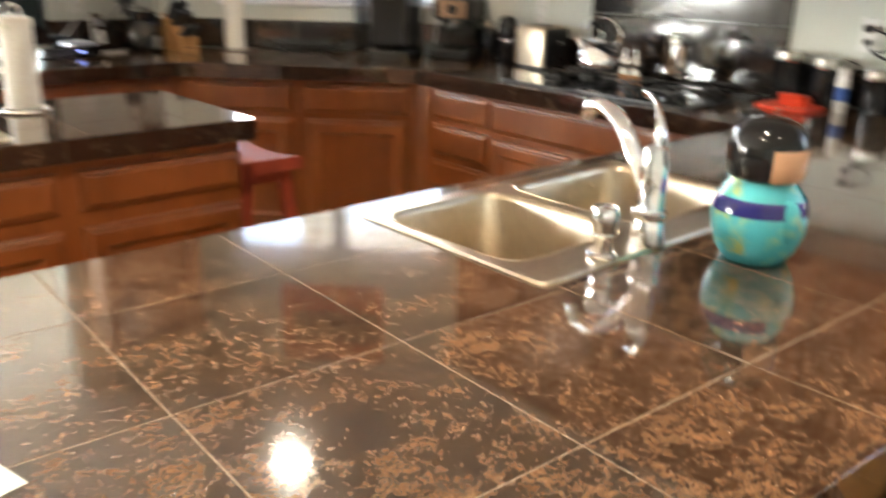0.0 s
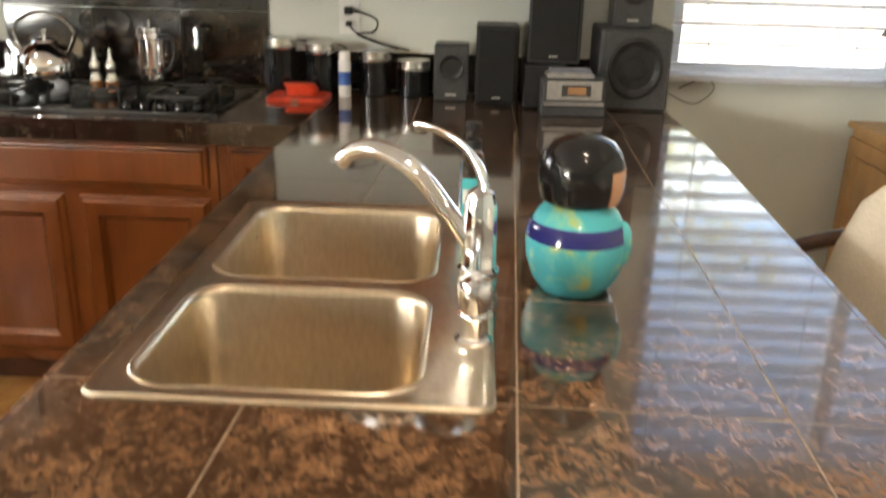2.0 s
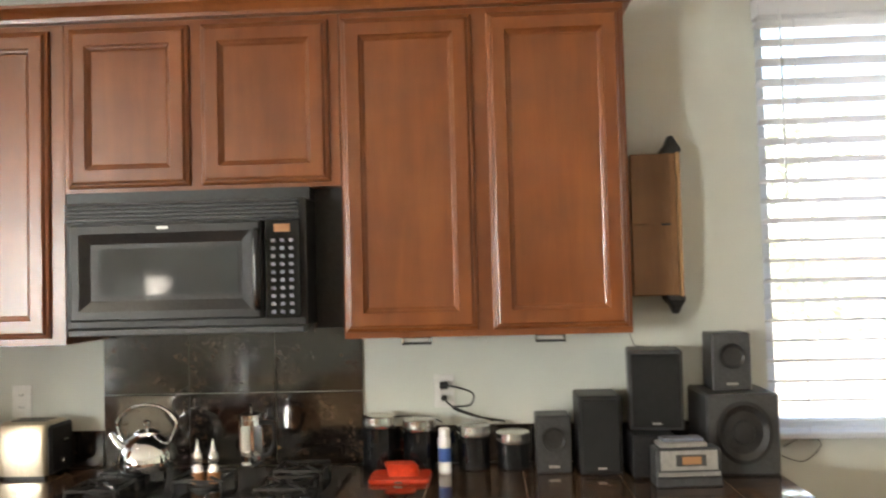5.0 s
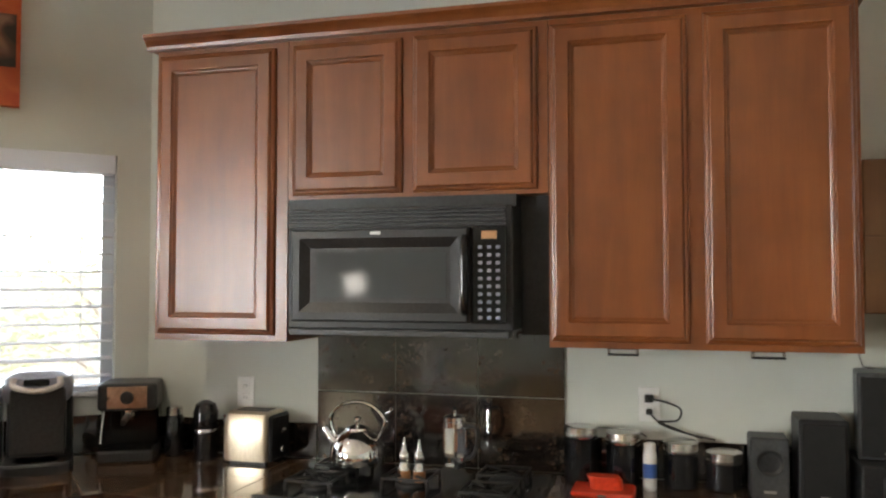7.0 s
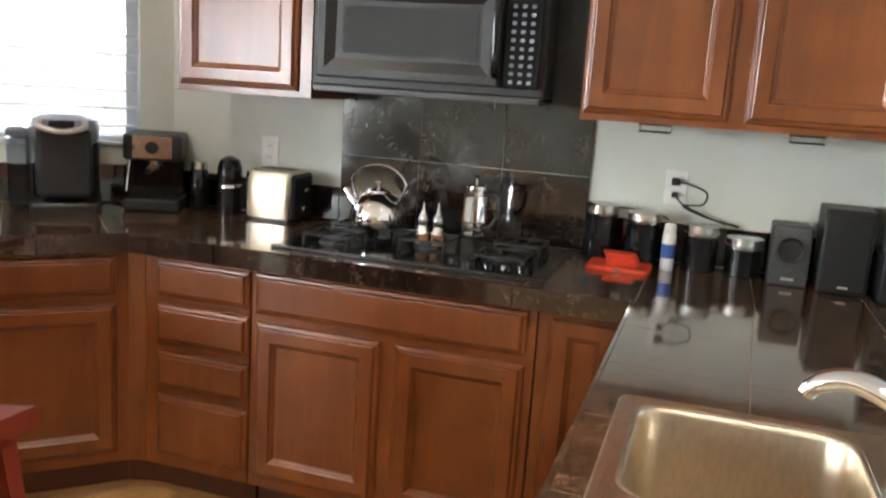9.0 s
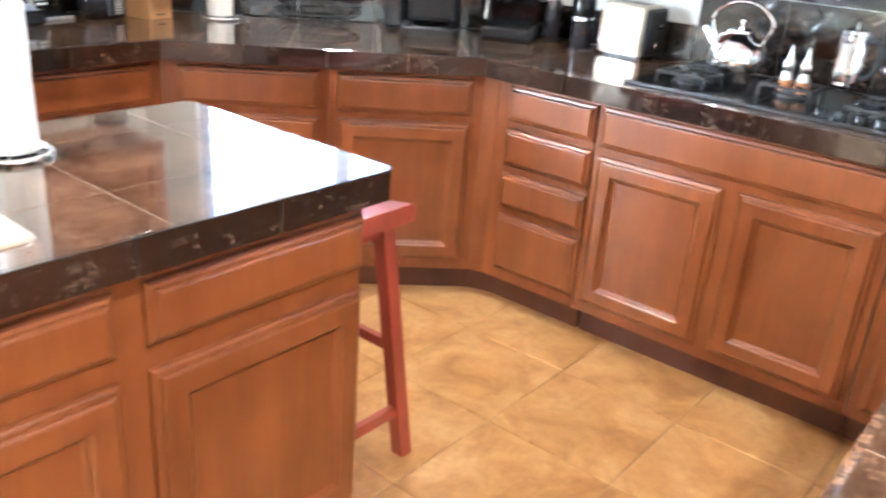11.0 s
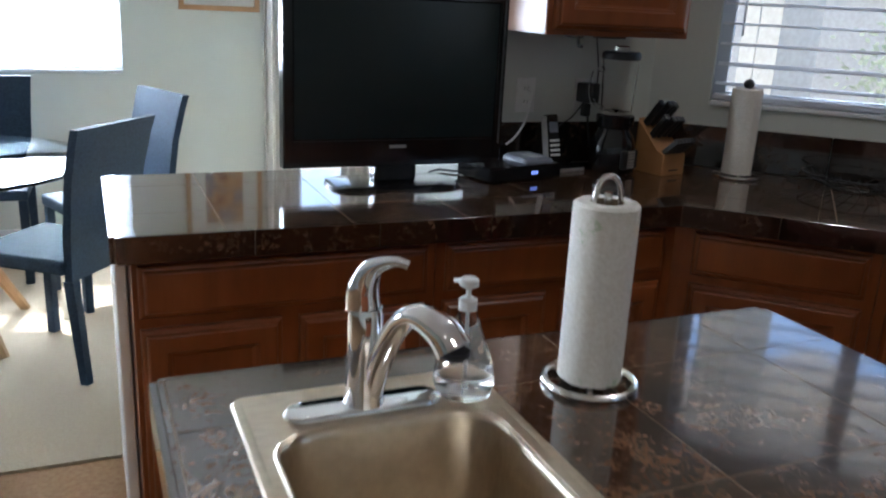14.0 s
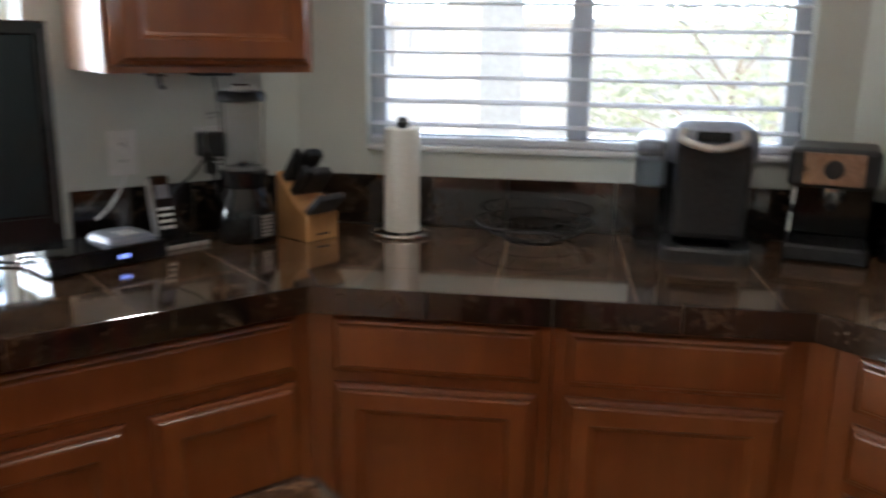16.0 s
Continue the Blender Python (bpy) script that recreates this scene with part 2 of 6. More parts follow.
CURTAIN = speckle_mat("cream_curtain", (0.78, 0.76, 0.71), (0.84, 0.83, 0.79), 120, 0.9, 0.4)
DARK_FRAME = speckle_mat("dark_frame_wood", (0.02, 0.018, 0.016), (0.04, 0.035, 0.03), 60, 0.4, 0.05)
STUCCO = speckle_mat("garden_stucco", (0.62, 0.58, 0.53), (0.72, 0.69, 0.64), 30, 0.9, 0.5)
DIRT = speckle_mat("dry_ground", (0.30, 0.25, 0.19), (0.42, 0.36, 0.28), 3, 0.95, 0.4)
LEAF = speckle_mat("olive_leaves", (0.10, 0.12, 0.06), (0.18, 0.20, 0.11), 9, 0.6, 0.0)
let_light_through(LEAF, (0.62, 0.66, 0.48), 0.65)
BARK = speckle_mat("grey_bark", (0.30, 0.25, 0.20), (0.42, 0.36, 0.30), 30, 0.9, 0.7)
AQUA_LABEL = material("aqua_label", (0.05, 0.42, 0.46), 0.35)[0]
BLUE_LABEL = material("blue_label", (0.03, 0.09, 0.32), 0.4)[0]
COBALT = material("cobalt_glaze", (0.02, 0.022, 0.14), 0.07, 0.0, 0.6)[0]
PEACH = material("peach_glaze", (0.62, 0.34, 0.20), 0.1, 0.0, 0.6)[0]
LCD = glow_mat("amber_lcd", (0.40, 0.20, 0.09), 0.015)
BLUE_LED = glow_mat("blue_led", (0.25, 0.35, 1.0), 0.6)
AMBER = material("spice_amber", (0.30, 0.13, 0.05), 0.4)[0]
SHADE = speckle_mat("dark_lampshade", (0.028, 0.022, 0.020), (0.05, 0.042, 0.038), 160, 0.8, 0.3)
CELADON = speckle_mat("celadon_glaze", (0.15, 0.21, 0.20), (0.21, 0.27, 0.25), 25, 0.15, 0.02)
SHEER = paint_mat("mat_board", (0.72, 0.73, 0.68), 0.8, 0.02)


def jar_glaze():
    m, n, l, b = material("turquoise_glaze", rough=0.08, spec=0.6)
    v = coords(n, l)
    f = noise_tex(n, l, v, 26.0, 3.0, 0.5)
    l.new(ramp(n, l, f, [(0.52, (0.06, 0.42, 0.48)), (0.62, (0.14, 0.47, 0.40)), (0.70, (0.34, 0.48, 0.20))]), b.inputs["Base Color"])
    return m


TURQUOISE = jar_glaze()


def art_mat(name, a, c, d):
    m, n, l, b = material(name, rough=0.6)
    v = coords(n, l, (1, 1, 1))
    f = noise_tex(n, l, v, 9.0, 2.0, 0.4, 0.6)
    l.new(ramp(n, l, f, [(0.38, a), (0.5, c), (0.62, d)]), b.inputs["Base Color"])
    return m


ART_ORANGE = art_mat("orange_print", (0.50, 0.085, 0.02), (0.58, 0.12, 0.03), (0.48, 0.07, 0.02))
ART_DARK = art_mat("dark_print", (0.035, 0.025, 0.02), (0.12, 0.06, 0.04), (0.25, 0.14, 0.09))
ART_WARM = art_mat("warm_print", (0.20, 0.08, 0.05), (0.55, 0.30, 0.10), (0.22, 0.20, 0.24))
ART_GREY = art_mat("grey_print", (0.22, 0.22, 0.22), (0.34, 0.34, 0.34), (0.46, 0.46, 0.45))


# ---- builders ----
def finish(bm, name, mat, smooth=False):
    bmesh.ops.recalc_face_normals(bm, faces=bm.faces[:])
    me = bpy.data.meshes.new(name)
    bm.to_mesh(me)
    bm.free()
    me.materials.append(mat)
    if smooth:
        for p in me.polygons:
            p.use_smooth = True
        me.set_sharp_from_angle(angle=radians(38))
    return me


def thing(name, m=None, label="", category="", group="", kind=""):
    ob = new(name)
    ob.empty_display_size = 0.05
    if m is not None:
        ob.matrix_world = m
    return tagged(ob, label, category, group, kind)


def part(name, bm, mat, parent, label="", smooth=False, at=None):
    ob = new(name, finish(bm, name, mat, smooth))
    ob.parent = parent
    if at is not None:
        ob.matrix_basis = at
    if label:
        ob["label"] = label
    return ob


def piece(name, me, parent, at):
    ob = new(name, me)
    ob.parent = parent
    ob.matrix_basis = at
    return ob


def solid(name, bm, mat, label="", category="", kind="", m=None, smooth=False, group=""):
    ob = new(name, finish(bm, name, mat, smooth))
    if m is not None:
        ob.matrix_world = m
    return tagged(ob, label, category, group, kind)


def box(bm, x0, x1, y0, y1, z0, z1, bev=0.0, seg=1):
    g = bmesh.new() if bev else bm
    vs = [g.verts.new((x, y, z)) for x in (x0, x1) for y in (y0, y1) for z in (z0, z1)]
    for f in ((0, 1, 3, 2), (4, 6, 7, 5), (0, 4, 5, 1), (2, 3, 7, 6), (0, 2, 6, 4), (1, 5, 7, 3)):
        g.faces.new([vs[i] for i in f])
    if bev:
        bmesh.ops.bevel(g, geom=g.edges[:], offset=bev, segments=seg, affect="EDGES", profile=0.5)
        merge(bm, g)
    return bm


def merge(bm, g, m=None):
    if m is not None:
        bmesh.ops.transform(g, matrix=m, verts=g.verts[:])
    idx = {v: bm.verts.new(v.co) for v in g.verts}
    for f in g.faces:
        bm.faces.new([idx[v] for v in f.verts])
    g.free()


def B(*a, **k):
    return box(bmesh.new(), *a, **k)


def lathe(bm, profile, seg=28, cx=0.0, cy=0.0, cap=True):
    """profile: (radius, z) from bottom to top."""
    rings = []
    for r, z in profile:
        rings.append([bm.verts.new((cx + r * math.cos(2 * math.pi * i / seg), cy + r * math.sin(2 * math.pi * i / seg), z)) for i in range(seg)])
    for a, c in zip(rings, rings[1:]):
        for i in range(seg):
            bm.faces.new((a[i], a[(i + 1) % seg], c[(i + 1) % seg], c[i]))
    if cap:
        bm.faces.new(rings[0][::-1])
        bm.faces.new(rings[-1])
    return bm


def L(profile, seg=28, cx=0.0, cy=0.0, cap=True):
    return lathe(bmesh.new(), profile, seg, cx, cy, cap)


def smooth_path(points, n=6):
    pts = [Vector(p) for p in points]
    out = []
    for i in range(len(pts) - 1):
        p0, p1, p2, p3 = pts[max(0, i - 1)], pts[i], pts[i + 1], pts[min(len(pts) - 1, i + 2)]
        for k in range(n):
            t = k / n
            out.append(0.5 * ((2 * p1) + (p2 - p0) * t + (2 * p0 - 5 * p1 + 4 * p2 - p3) * t * t + (3 * p1 - p0 - 3 * p2 + p3) * t ** 3))
    out.append(pts[-1])
    return out


def tube(bm, points, r, seg=10, n=6, closed=False, flat=1.0):
    """A tube along a smooth line; r may be a list of radii along it."""
    path = smooth_path(points, n) if n else [Vector(p) for p in points]
    radii = r if isinstance(r, (list, tuple)) else [r, r]
    rings = []
    up = Vector((0, 0, 1))
    prev = None
    for i, p in enumerate(path):
        d = (path[min(i + 1, len(path) - 1)] - path[max(i - 1, 0)]).normalized()
        if prev is None:
            a = d.cross(up) if abs(d.z) < 0.95 else d.cross(Vector((0, 1, 0)))
        else:
            a = prev - d * prev.dot(d)
        a.normalize()
        prev = a
        c = d.cross(a)
        f = i / (len(path) - 1) * (len(radii) - 1)
        k = min(int(f), len(radii) - 2)
        rad = radii[k] + (radii[k + 1] - radii[k]) * (f - k)
        rings.append([bm.verts.new(p + a * rad * math.cos(2 * math.pi * j / seg) + c * rad * flat * math.sin(2 * math.pi * j / seg)) for j in range(seg)])
    for a, c in zip(rings, rings[1:]):
        for j in range(seg):
            bm.faces.new((a[j], a[(j + 1) % seg], c[(j + 1) % seg], c[j]))
    if not closed:
        bm.faces.new(rings[0][::-1])
        bm.faces.new(rings[-1])
    return bm


def T(points, r, seg=10, n=6, flat=1.0):
    return tube(bmesh.new(), points, r, seg, n, False, flat)


def ring_curve(r, z, n=24, cx=0.0, cy=0.0, ry=None):
    ry = ry or r
    return [(cx + r * math.cos(2 * math.pi * i / n), cy + ry * math.sin(2 * math.pi * i / n), z) for i in range(n + 1)]


def prism(bm, poly, z0, z1):
    lo = [bm.verts.new((x, y, z0)) for x, y in poly]
    hi = [bm.verts.new((x, y, z1)) for x, y in poly]
    bm.faces.new(lo[::-1])
    bm.faces.new(hi)
    for i in range(len(poly)):
        j = (i + 1) % len(poly)
        bm.faces.new((lo[i], lo[j], hi[j], hi[i]))
    return bm


def rings_panel(bm, w, h, rings, cx=0.0, z0=0.0, y=0.0):
    """A panel that faces -y: rings of (inset, proud) from its back edge to its middle."""
    prev = None
    for inset, proud in rings:
        x0, x1, a, c = cx - w / 2 + inset, cx + w / 2 - inset, z0 + inset, z0 + h - inset
        cur = [bm.verts.new(p) for p in ((x0, y - proud, a), (x1, y - proud, a), (x1, y - proud, c), (x0, y - proud, c))]
        if prev:
            for i in range(4):
                bm.faces.new((prev[i], prev[(i + 1) % 4], cur[(i + 1) % 4], cur[i]))
        else:
            bm.faces.new(cur[::-1])
        prev = cur
    bm.faces.new(prev)
    return bm


EDGE = [(0, 0), (0, 0.006), (0.002, 0.0105), (0.006, 0.0135), (0.011, 0.0148), (0.0125, 0.0150), (0.0140, 0.0195), (0.017, 0.0232), (0.021, 0.0245)]
DOOR = EDGE + [(0.058, 0.0245), (0.060, 0.0215), (0.064, 0.0165), (0.067, 0.0160), (0.069, 0.0125), (0.075, 0.0085)]
DRAWER = EDGE


def door_front(w, h, cx, z0):
    return rings_panel(bmesh.new(), w, h, DOOR, cx, z0)


def drawer_front(w, h, cx, z0):
    return rings_panel(bmesh.new(), w, h, DRAWER, cx, z0)


def clip(poly, px, py, nx, ny):
    """The part of a convex outline on the side of the line through (px, py) that n points to."""
    out = []
    for i, a in enumerate(poly):
        b = poly[(i + 1) % len(poly)]
        da, db = (a[0] - px) * nx + (a[1] - py) * ny, (b[0] - px) * nx + (b[1] - py) * ny
        if da >= 0:
            out.append(a)
        if (da > 0) != (db > 0) and abs(da - db) > 1e-9:
            s = da / (da - db)
            out.append((a[0] + (b[0] - a[0]) * s, a[1] + (b[1] - a[1]) * s))
    return out


def clip_to(poly, outline):
    """outline: convex, counter-clockwise."""
    for i, a in enumerate(outline):
        b = outline[(i + 1) % len(outline)]
        poly = clip(poly, a[0], a[1], -(b[1] - a[1]), b[0] - a[0])
        if len(poly) < 3:
            return []
    return poly


def area(poly):
    return 0.5 * sum(a[0] * b[1] - b[0] * a[1] for a, b in zip(poly, poly[1:] + poly[:1]))


def minus_rect(rect, hole):
    x0, x1, y0, y1 = rect
    a, c, d, e = hole
    if a >= x1 or c <= x0 or d >= y1 or e <= y0:
        return [rect]
    out = []
    if a > x0:
        out.append((x0, a, y0, y1))
    if c < x1:
        out.append((c, x1, y0, y1))
    m0, m1 = max(x0, a), min(x1, c)
    if d > y0:
        out.append((m0, m1, y0, d))
    if e < y1:
        out.append((m0, m1, e, y1))
    return out


def shrink(poly, d):
    n = len(poly)
    cx, cy = sum(p[0] for p in poly) / n, sum(p[1] for p in poly) / n
    out = poly
    for i in range(n):
        a, b = poly[i], poly[(i + 1) % n]
        ex, ey = b[0] - a[0], b[1] - a[1]
        ln = math.hypot(ex, ey)
        if ln < 1e-6:
            continue
        nx, ny = -ey / ln, ex / ln
        out = clip(out, a[0] + nx * d, a[1] + ny * d, nx, ny)
        if len(out) < 3:
            return []
    return out


def slab_piece(poly, z0, z1, bev=0.0004):
    """A tile: an outline with chamfered upper edges."""
    bm = bmesh.new()
    inner = shrink(poly, bev)
    if len(inner) != len(poly):
        return prism(bm, poly, z0, z1)
    r0 = [bm.verts.new((x, y, z0)) for x, y in poly]
    r1 = [bm.verts.new((x, y, z1 - bev)) for x, y in poly]
    r2 = [bm.verts.new((x, y, z1)) for x, y in inner]
    for a, c in ((r0, r1), (r1, r2)):
        for i in range(len(poly)):
            j = (i + 1) % len(poly)
            bm.faces.new((a[i], a[j], c[j], c[i]))
    bm.faces.new(r2)
    return bm
# ---- structure ----
def wall(name, m, length, height, holes=(), thick=0.12, mat=WALL):
    """A wall whose inner face is y = 0 and that runs along x; its room lies at y < 0."""
    rects = [(0, length, 0, height)]
    for hole in holes:
        rects = [r for q in rects for r in minus_rect(q, hole)]
    bm = bmesh.new()
    for x0, x1, z0, z1 in rects:
        box(bm, x0, x1, 0, thick, z0, z1)
    bmesh.ops.remove_doubles(bm, verts=bm.verts[:], dist=0.0005)
    return solid(name, bm, mat, kind="structure", m=m)


H = 2.75
XE, YN, YD, XW, YS, XD = 3.05, 4.48, 7.05, -8.5, -2.6, 1.75
DIAG = pose(1.95, 4.48, 0, 0, 0, -45)
DIAG_LEN = 1.10 * math.sqrt(2)
W_DIAG = (0.208, 1.428, 1.128, 2.072)
EAST = pose(XE, 3.38, 0, 0, 0, -90)
W_EAST = (3.058, 4.62, 0.985, 2.46)
wall("wall_east", EAST, 3.38 - YS, H, [W_EAST])
wall("wall_diagonal", DIAG, DIAG_LEN, H, [W_DIAG])
wall("wall_north", pose(1.23, YN, 0), 0.72, H)
wall("wall_dining_east", pose(XD, YD, 0, 0, 0, -90), YD - YN - 0.12, H)
NORTH = pose(XW, YD, 0)
W_DIN = (XW * -1 - 1.45, XW * -1 + 0.275, 0.955, 2.25)
P_DOOR = (XW * -1 + 1.12, XW * -1 + 1.72, 0.02, 2.1)
# opening out of view, added so that fill light can enter
W_FILL = (2.95, 4.45, 0.90, 2.15)
wall("wall_dining_north", NORTH, XD - XW, H, [W_DIN, P_DOOR, W_FILL])
WEST = pose(XW, YS, 0, 0, 0, 90)
W_WEST = (9.16, 9.60, 1.32, 1.80)
wall("wall_west", WEST, YD - YS, H, [W_WEST])
wall("wall_south", pose(XE, YS, 0, 0, 0, 180), XE - XW, H)
bm = B(XW - 0.1, XE + 0.1, YS - 0.1, YD + 0.1, H, H + 0.1)
solid("ceiling", bm, CEILING, kind="structure")

# the bright sky that each window looks out on, and one added fill
window_light("skylight_diagonal", (6.9, 8.3, 1.3), (2.5, 3.9, 1.3), 7.0, 3.2, 330, (0.86, 0.93, 1.0))
window_light("skylight_east", (9.4, -0.6, 1.5), (3.05, -0.5, 1.5), 9.0, 3.4, 48)
window_light("skylight_dining", (-0.6, YD + 0.12, 1.6), (-0.6, 3.0, 0.8), 1.6, 1.2, 82, (0.88, 0.95, 1.0))
window_light("skylight_west", (XW - 0.12, 6.78, 1.56), (2.5, 2.4, 1.5), 0.34, 0.36, 1.0, (1.0, 0.97, 0.93))
CANS = [(1.77, 3.22, 1.15), (0.45, 0.75, 2.8), (-0.75, 0.75, 1.0), (0.45, -0.95, 0.7)]
# general fill for the kitchen, sent through the added family-side opening
window_light("family_side_fill", (XW + 3.7, YD + 0.13, 1.55), (2.7, 2.4, 1.7), 1.35, 1.1, 56, (0.92, 0.97, 1.0))


def baseboard(name, m, length):
    bm = B(0, length, -0.014, -0.001, 0, 0.085, bev=0.003)
    return solid(name, bm, TRIM, kind="structure", m=m)


baseboard("baseboard", EAST @ pose(3.02, 0, 0), 2.9)
baseboard("baseboard", NORTH, 9.6)


def window(name, m, hole, mullions=(), blind_splits=None, open_deg=14, outside=False, bottom_gap=0.0, pitch=0.0675):
    """A vinyl window in a hole of a wall, with slatted blinds; m is the wall's pose."""
    x0, x1, z0, z1 = hole
    w = thing(name, m, kind="structure")
    bm = bmesh.new()
    f = 0.045
    for r in minus_rect((x0, x1, z0, z1), (x0 + f, x1 - f, z0 + f, z1 - f)):
        box(bm, r[0], r[1], 0.06, 0.105, r[2], r[3])
    part("window_frame", bm, VINYL, w)
    for mx in mullions:
        part("mullion", B(mx - 0.032, mx + 0.032, 0.055, 0.10, z0 + f, z1 - f, bev=0.004), VINYL, w)
    edges = [x0 + f, *mullions, x1 - f]
    for a, c in zip(edges, edges[1:]):
        g = part("pane", B(a, c, 0.078, 0.082, z0 + f, z1 - f), PANE, w)
        g.visible_shadow = False
    part("window_sill", B(x0 + 0.002, x1 - 0.002, -0.012, 0.06, z0, z0 + 0.018, bev=0.004), TRIM, w)
    for a, c in (blind_splits or [(x0 + 0.008, x1 - 0.008)]):
        y = -0.05 if outside else 0.022
        bl = thing("window_blind", m, "white slatted window blind with open slats, lowered over the glass", "blind", "window blinds")
        top = z1 + 0.02 if outside else z1 - 0.002
        part("valance", B(a, c, y - 0.04, y + 0.035, top - 0.075, top, bev=0.004), SLAT, bl)
        zz = z0 + (0.0 if outside else 0.022) + bottom_gap
        part("bottom_rail", B(a, c, y - 0.026, y + 0.026, zz, zz + 0.020, bev=0.004), SLAT, bl)
        slat = bmesh.new()
        n = 5
        hw = 0.0315
        pts = [(-hw + 2 * hw * i / (n - 1)) for i in range(n)]
        up = [slat.verts.new((s, p, 0.004 * (1 - (p / hw) ** 2) + 0.0014)) for s in (a + 0.004, c - 0.004) for p in pts]
        dn = [slat.verts.new((s, p, 0.004 * (1 - (p / hw) ** 2) - 0.0014)) for s in (a + 0.004, c - 0.004) for p in pts]
        for k in range(n - 1):
            slat.faces.new((up[k], up[k + 1], up[n + k + 1], up[n + k]))
            slat.faces.new((dn[k + 1], dn[k], dn[n + k], dn[n + k + 1]))
        for k in (0, n - 1):
            slat.faces.new((up[k], up[n + k], dn[n + k], dn[k]))
        for o in (0, n):
            for k in range(n - 1):
                slat.faces.new((up[o + k], up[o + k + 1], dn[o + k + 1], dn[o + k]))
        me = finish(slat, "slat", SLAT)
        z = zz + 0.055
        k = 0
        while z < top - 0.09:
            piece("slat", me, bl, pose(0, y, z, open_deg + 3 * math.sin(k * 1.7), 0, 0.12 * math.sin(k * 2.3)))
            z += pitch
            k += 1
        for s in (a + 0.12, c - 0.12):
            part("ladder_cord", B(s - 0.0015, s + 0.0015, y - 0.034, y - 0.032, zz, top - 0.07), SLAT, bl)
        part("wand", T([(a + 0.07, y - 0.045, top - 0.06), (a + 0.072, y - 0.047, top - 0.7)], 0.004, 6, 0), SLAT, bl)
    return w


window("window_1", DIAG, W_DIAG, [0.815], open_deg=5)
window("window_2", EAST, W_EAST, [3.85], [(3.044, 3.772), (3.800, 4.63)], open_deg=-10, outside=True, bottom_gap=0.0)
window("window_3", NORTH, W_DIN, [7.9], open_deg=45)
# unseen window, made up to frame the fill lamp
window("fill_window", NORTH, W_FILL, [3.7], open_deg=4)
window("window_4", WEST, W_WEST, [], open_deg=3)
pd = thing("patio_door", NORTH, kind="structure")
x0, x1, z0, z1 = P_DOOR
bm = bmesh.new()
for r in minus_rect((x0, x1, z0, z1), (x0 + 0.05, x1 - 0.05, z0 + 0.08, z1 - 0.05)):
    box(bm, r[0], r[1], 0.05, 0.10, r[2], r[3])
part("door_frame", bm, VINYL, pd)
g = part("pane", B(x0 + 0.05, x1 - 0.05, 0.072, 0.078, z0 + 0.08, z1 - 0.05), PANE, pd)
g.visible_shadow = False
part("door_handle", T([(x1 - 0.1, 0.03, 0.95), (x1 - 0.1, 0.0, 0.97), (x1 - 0.1, 0.0, 1.13), (x1 - 0.1, 0.03, 1.15)], 0.009), BLACK, pd)

# floors
solid("floor", B(XW - 0.1, XE + 0.1, YS - 0.1, 4.5, -0.08, -0.004), FLOOR_GROUT, kind="structure")
solid("floor_carpet", B(XW - 0.1, XD + 0.1, 4.5, YD + 0.1, -0.08, 0.006), CARPET, "beige ribbed carpet in the dining area", "carpet", kind="structure")
FLOOR = bpy.data.objects["floor"]

# ---- cabinets ----
KICK, BODY_TOP = 0.105, 0.845


def base_cabinet(m, w, d, fronts, label, group="base cabinets", name="base_cabinet"):
    """Front plane y = 0 (doors stand proud of it), faces -y, from x = 0 to w. fronts: (kind, x0, x1, z0, z1)."""
    c = thing(name, m, label, "cabinet", group)
    part("body", B(0, w, 0, d, KICK, BODY_TOP), CHERRY, c)
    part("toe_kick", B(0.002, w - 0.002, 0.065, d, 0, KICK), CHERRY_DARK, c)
    for kind, a, b, z0, z1 in fronts:
        if kind == "door":
            part("door", door_front(b - a, z1 - z0, (a + b) / 2, z0), CHERRY, c)
        else:
            part("drawer_front", drawer_front(b - a, z1 - z0, (a + b) / 2, z0), CHERRY, c)
    return c


FRONT = 0.020
DT, DB, OT, OB = 0.825, 0.695, 0.668, 0.145
# cooktop run, facing west; local x runs south
def east_at(y):
    return pose(2.43 + FRONT, y, 0, 0, 0, -90)


base_cabinet(east_at(3.055), 0.395, 0.58, [("drawer", 0.052, 0.397, 0.703, DT), ("drawer", 0.052, 0.397, 0.545, 0.677), ("drawer", 0.052, 0.397, 0.392, 0.517), ("drawer", 0.052, 0.397, 0.150, 0.362)],
             "narrow cherry base cabinet with four stacked drawers")
base_cabinet(east_at(2.655), 0.915, 0.58, [("drawer", 0.018, 0.892, DB, 0.828), ("door", 0.022, 0.446, OB, OT), ("door", 0.494, 0.892, OB, OT)],
             "wide cherry base cabinet with two doors below the cooktop")
base_cabinet(east_at(1.735), 0.285, 0.58, [("door", 0.03, 0.235, OB, 0.833)], "narrow cherry corner base cabinet with one tall door")
# diagonal run
DG = pose(1.64 + FRONT * 0.7071, 3.87 + FRONT * 0.7071, 0, 0, 0, -45)
base_cabinet(DG @ pose(0.0, 0, 0), 0.558, 0.55, [("drawer", 0.06, 0.53, DB, DT), ("door", 0.06, 0.53, OB, OT)], "cherry base cabinet with a drawer and door below the window")
base_cabinet(DG @ pose(0.560, 0, 0), 0.545, 0.55, [("drawer", 0.030, 0.50, DB, DT), ("door", 0.030, 0.50, OB, OT)], "cherry base cabinet with a drawer and door below the window")
# television run
def north_at(x):
    return pose(x, 3.87 + FRONT, 0)


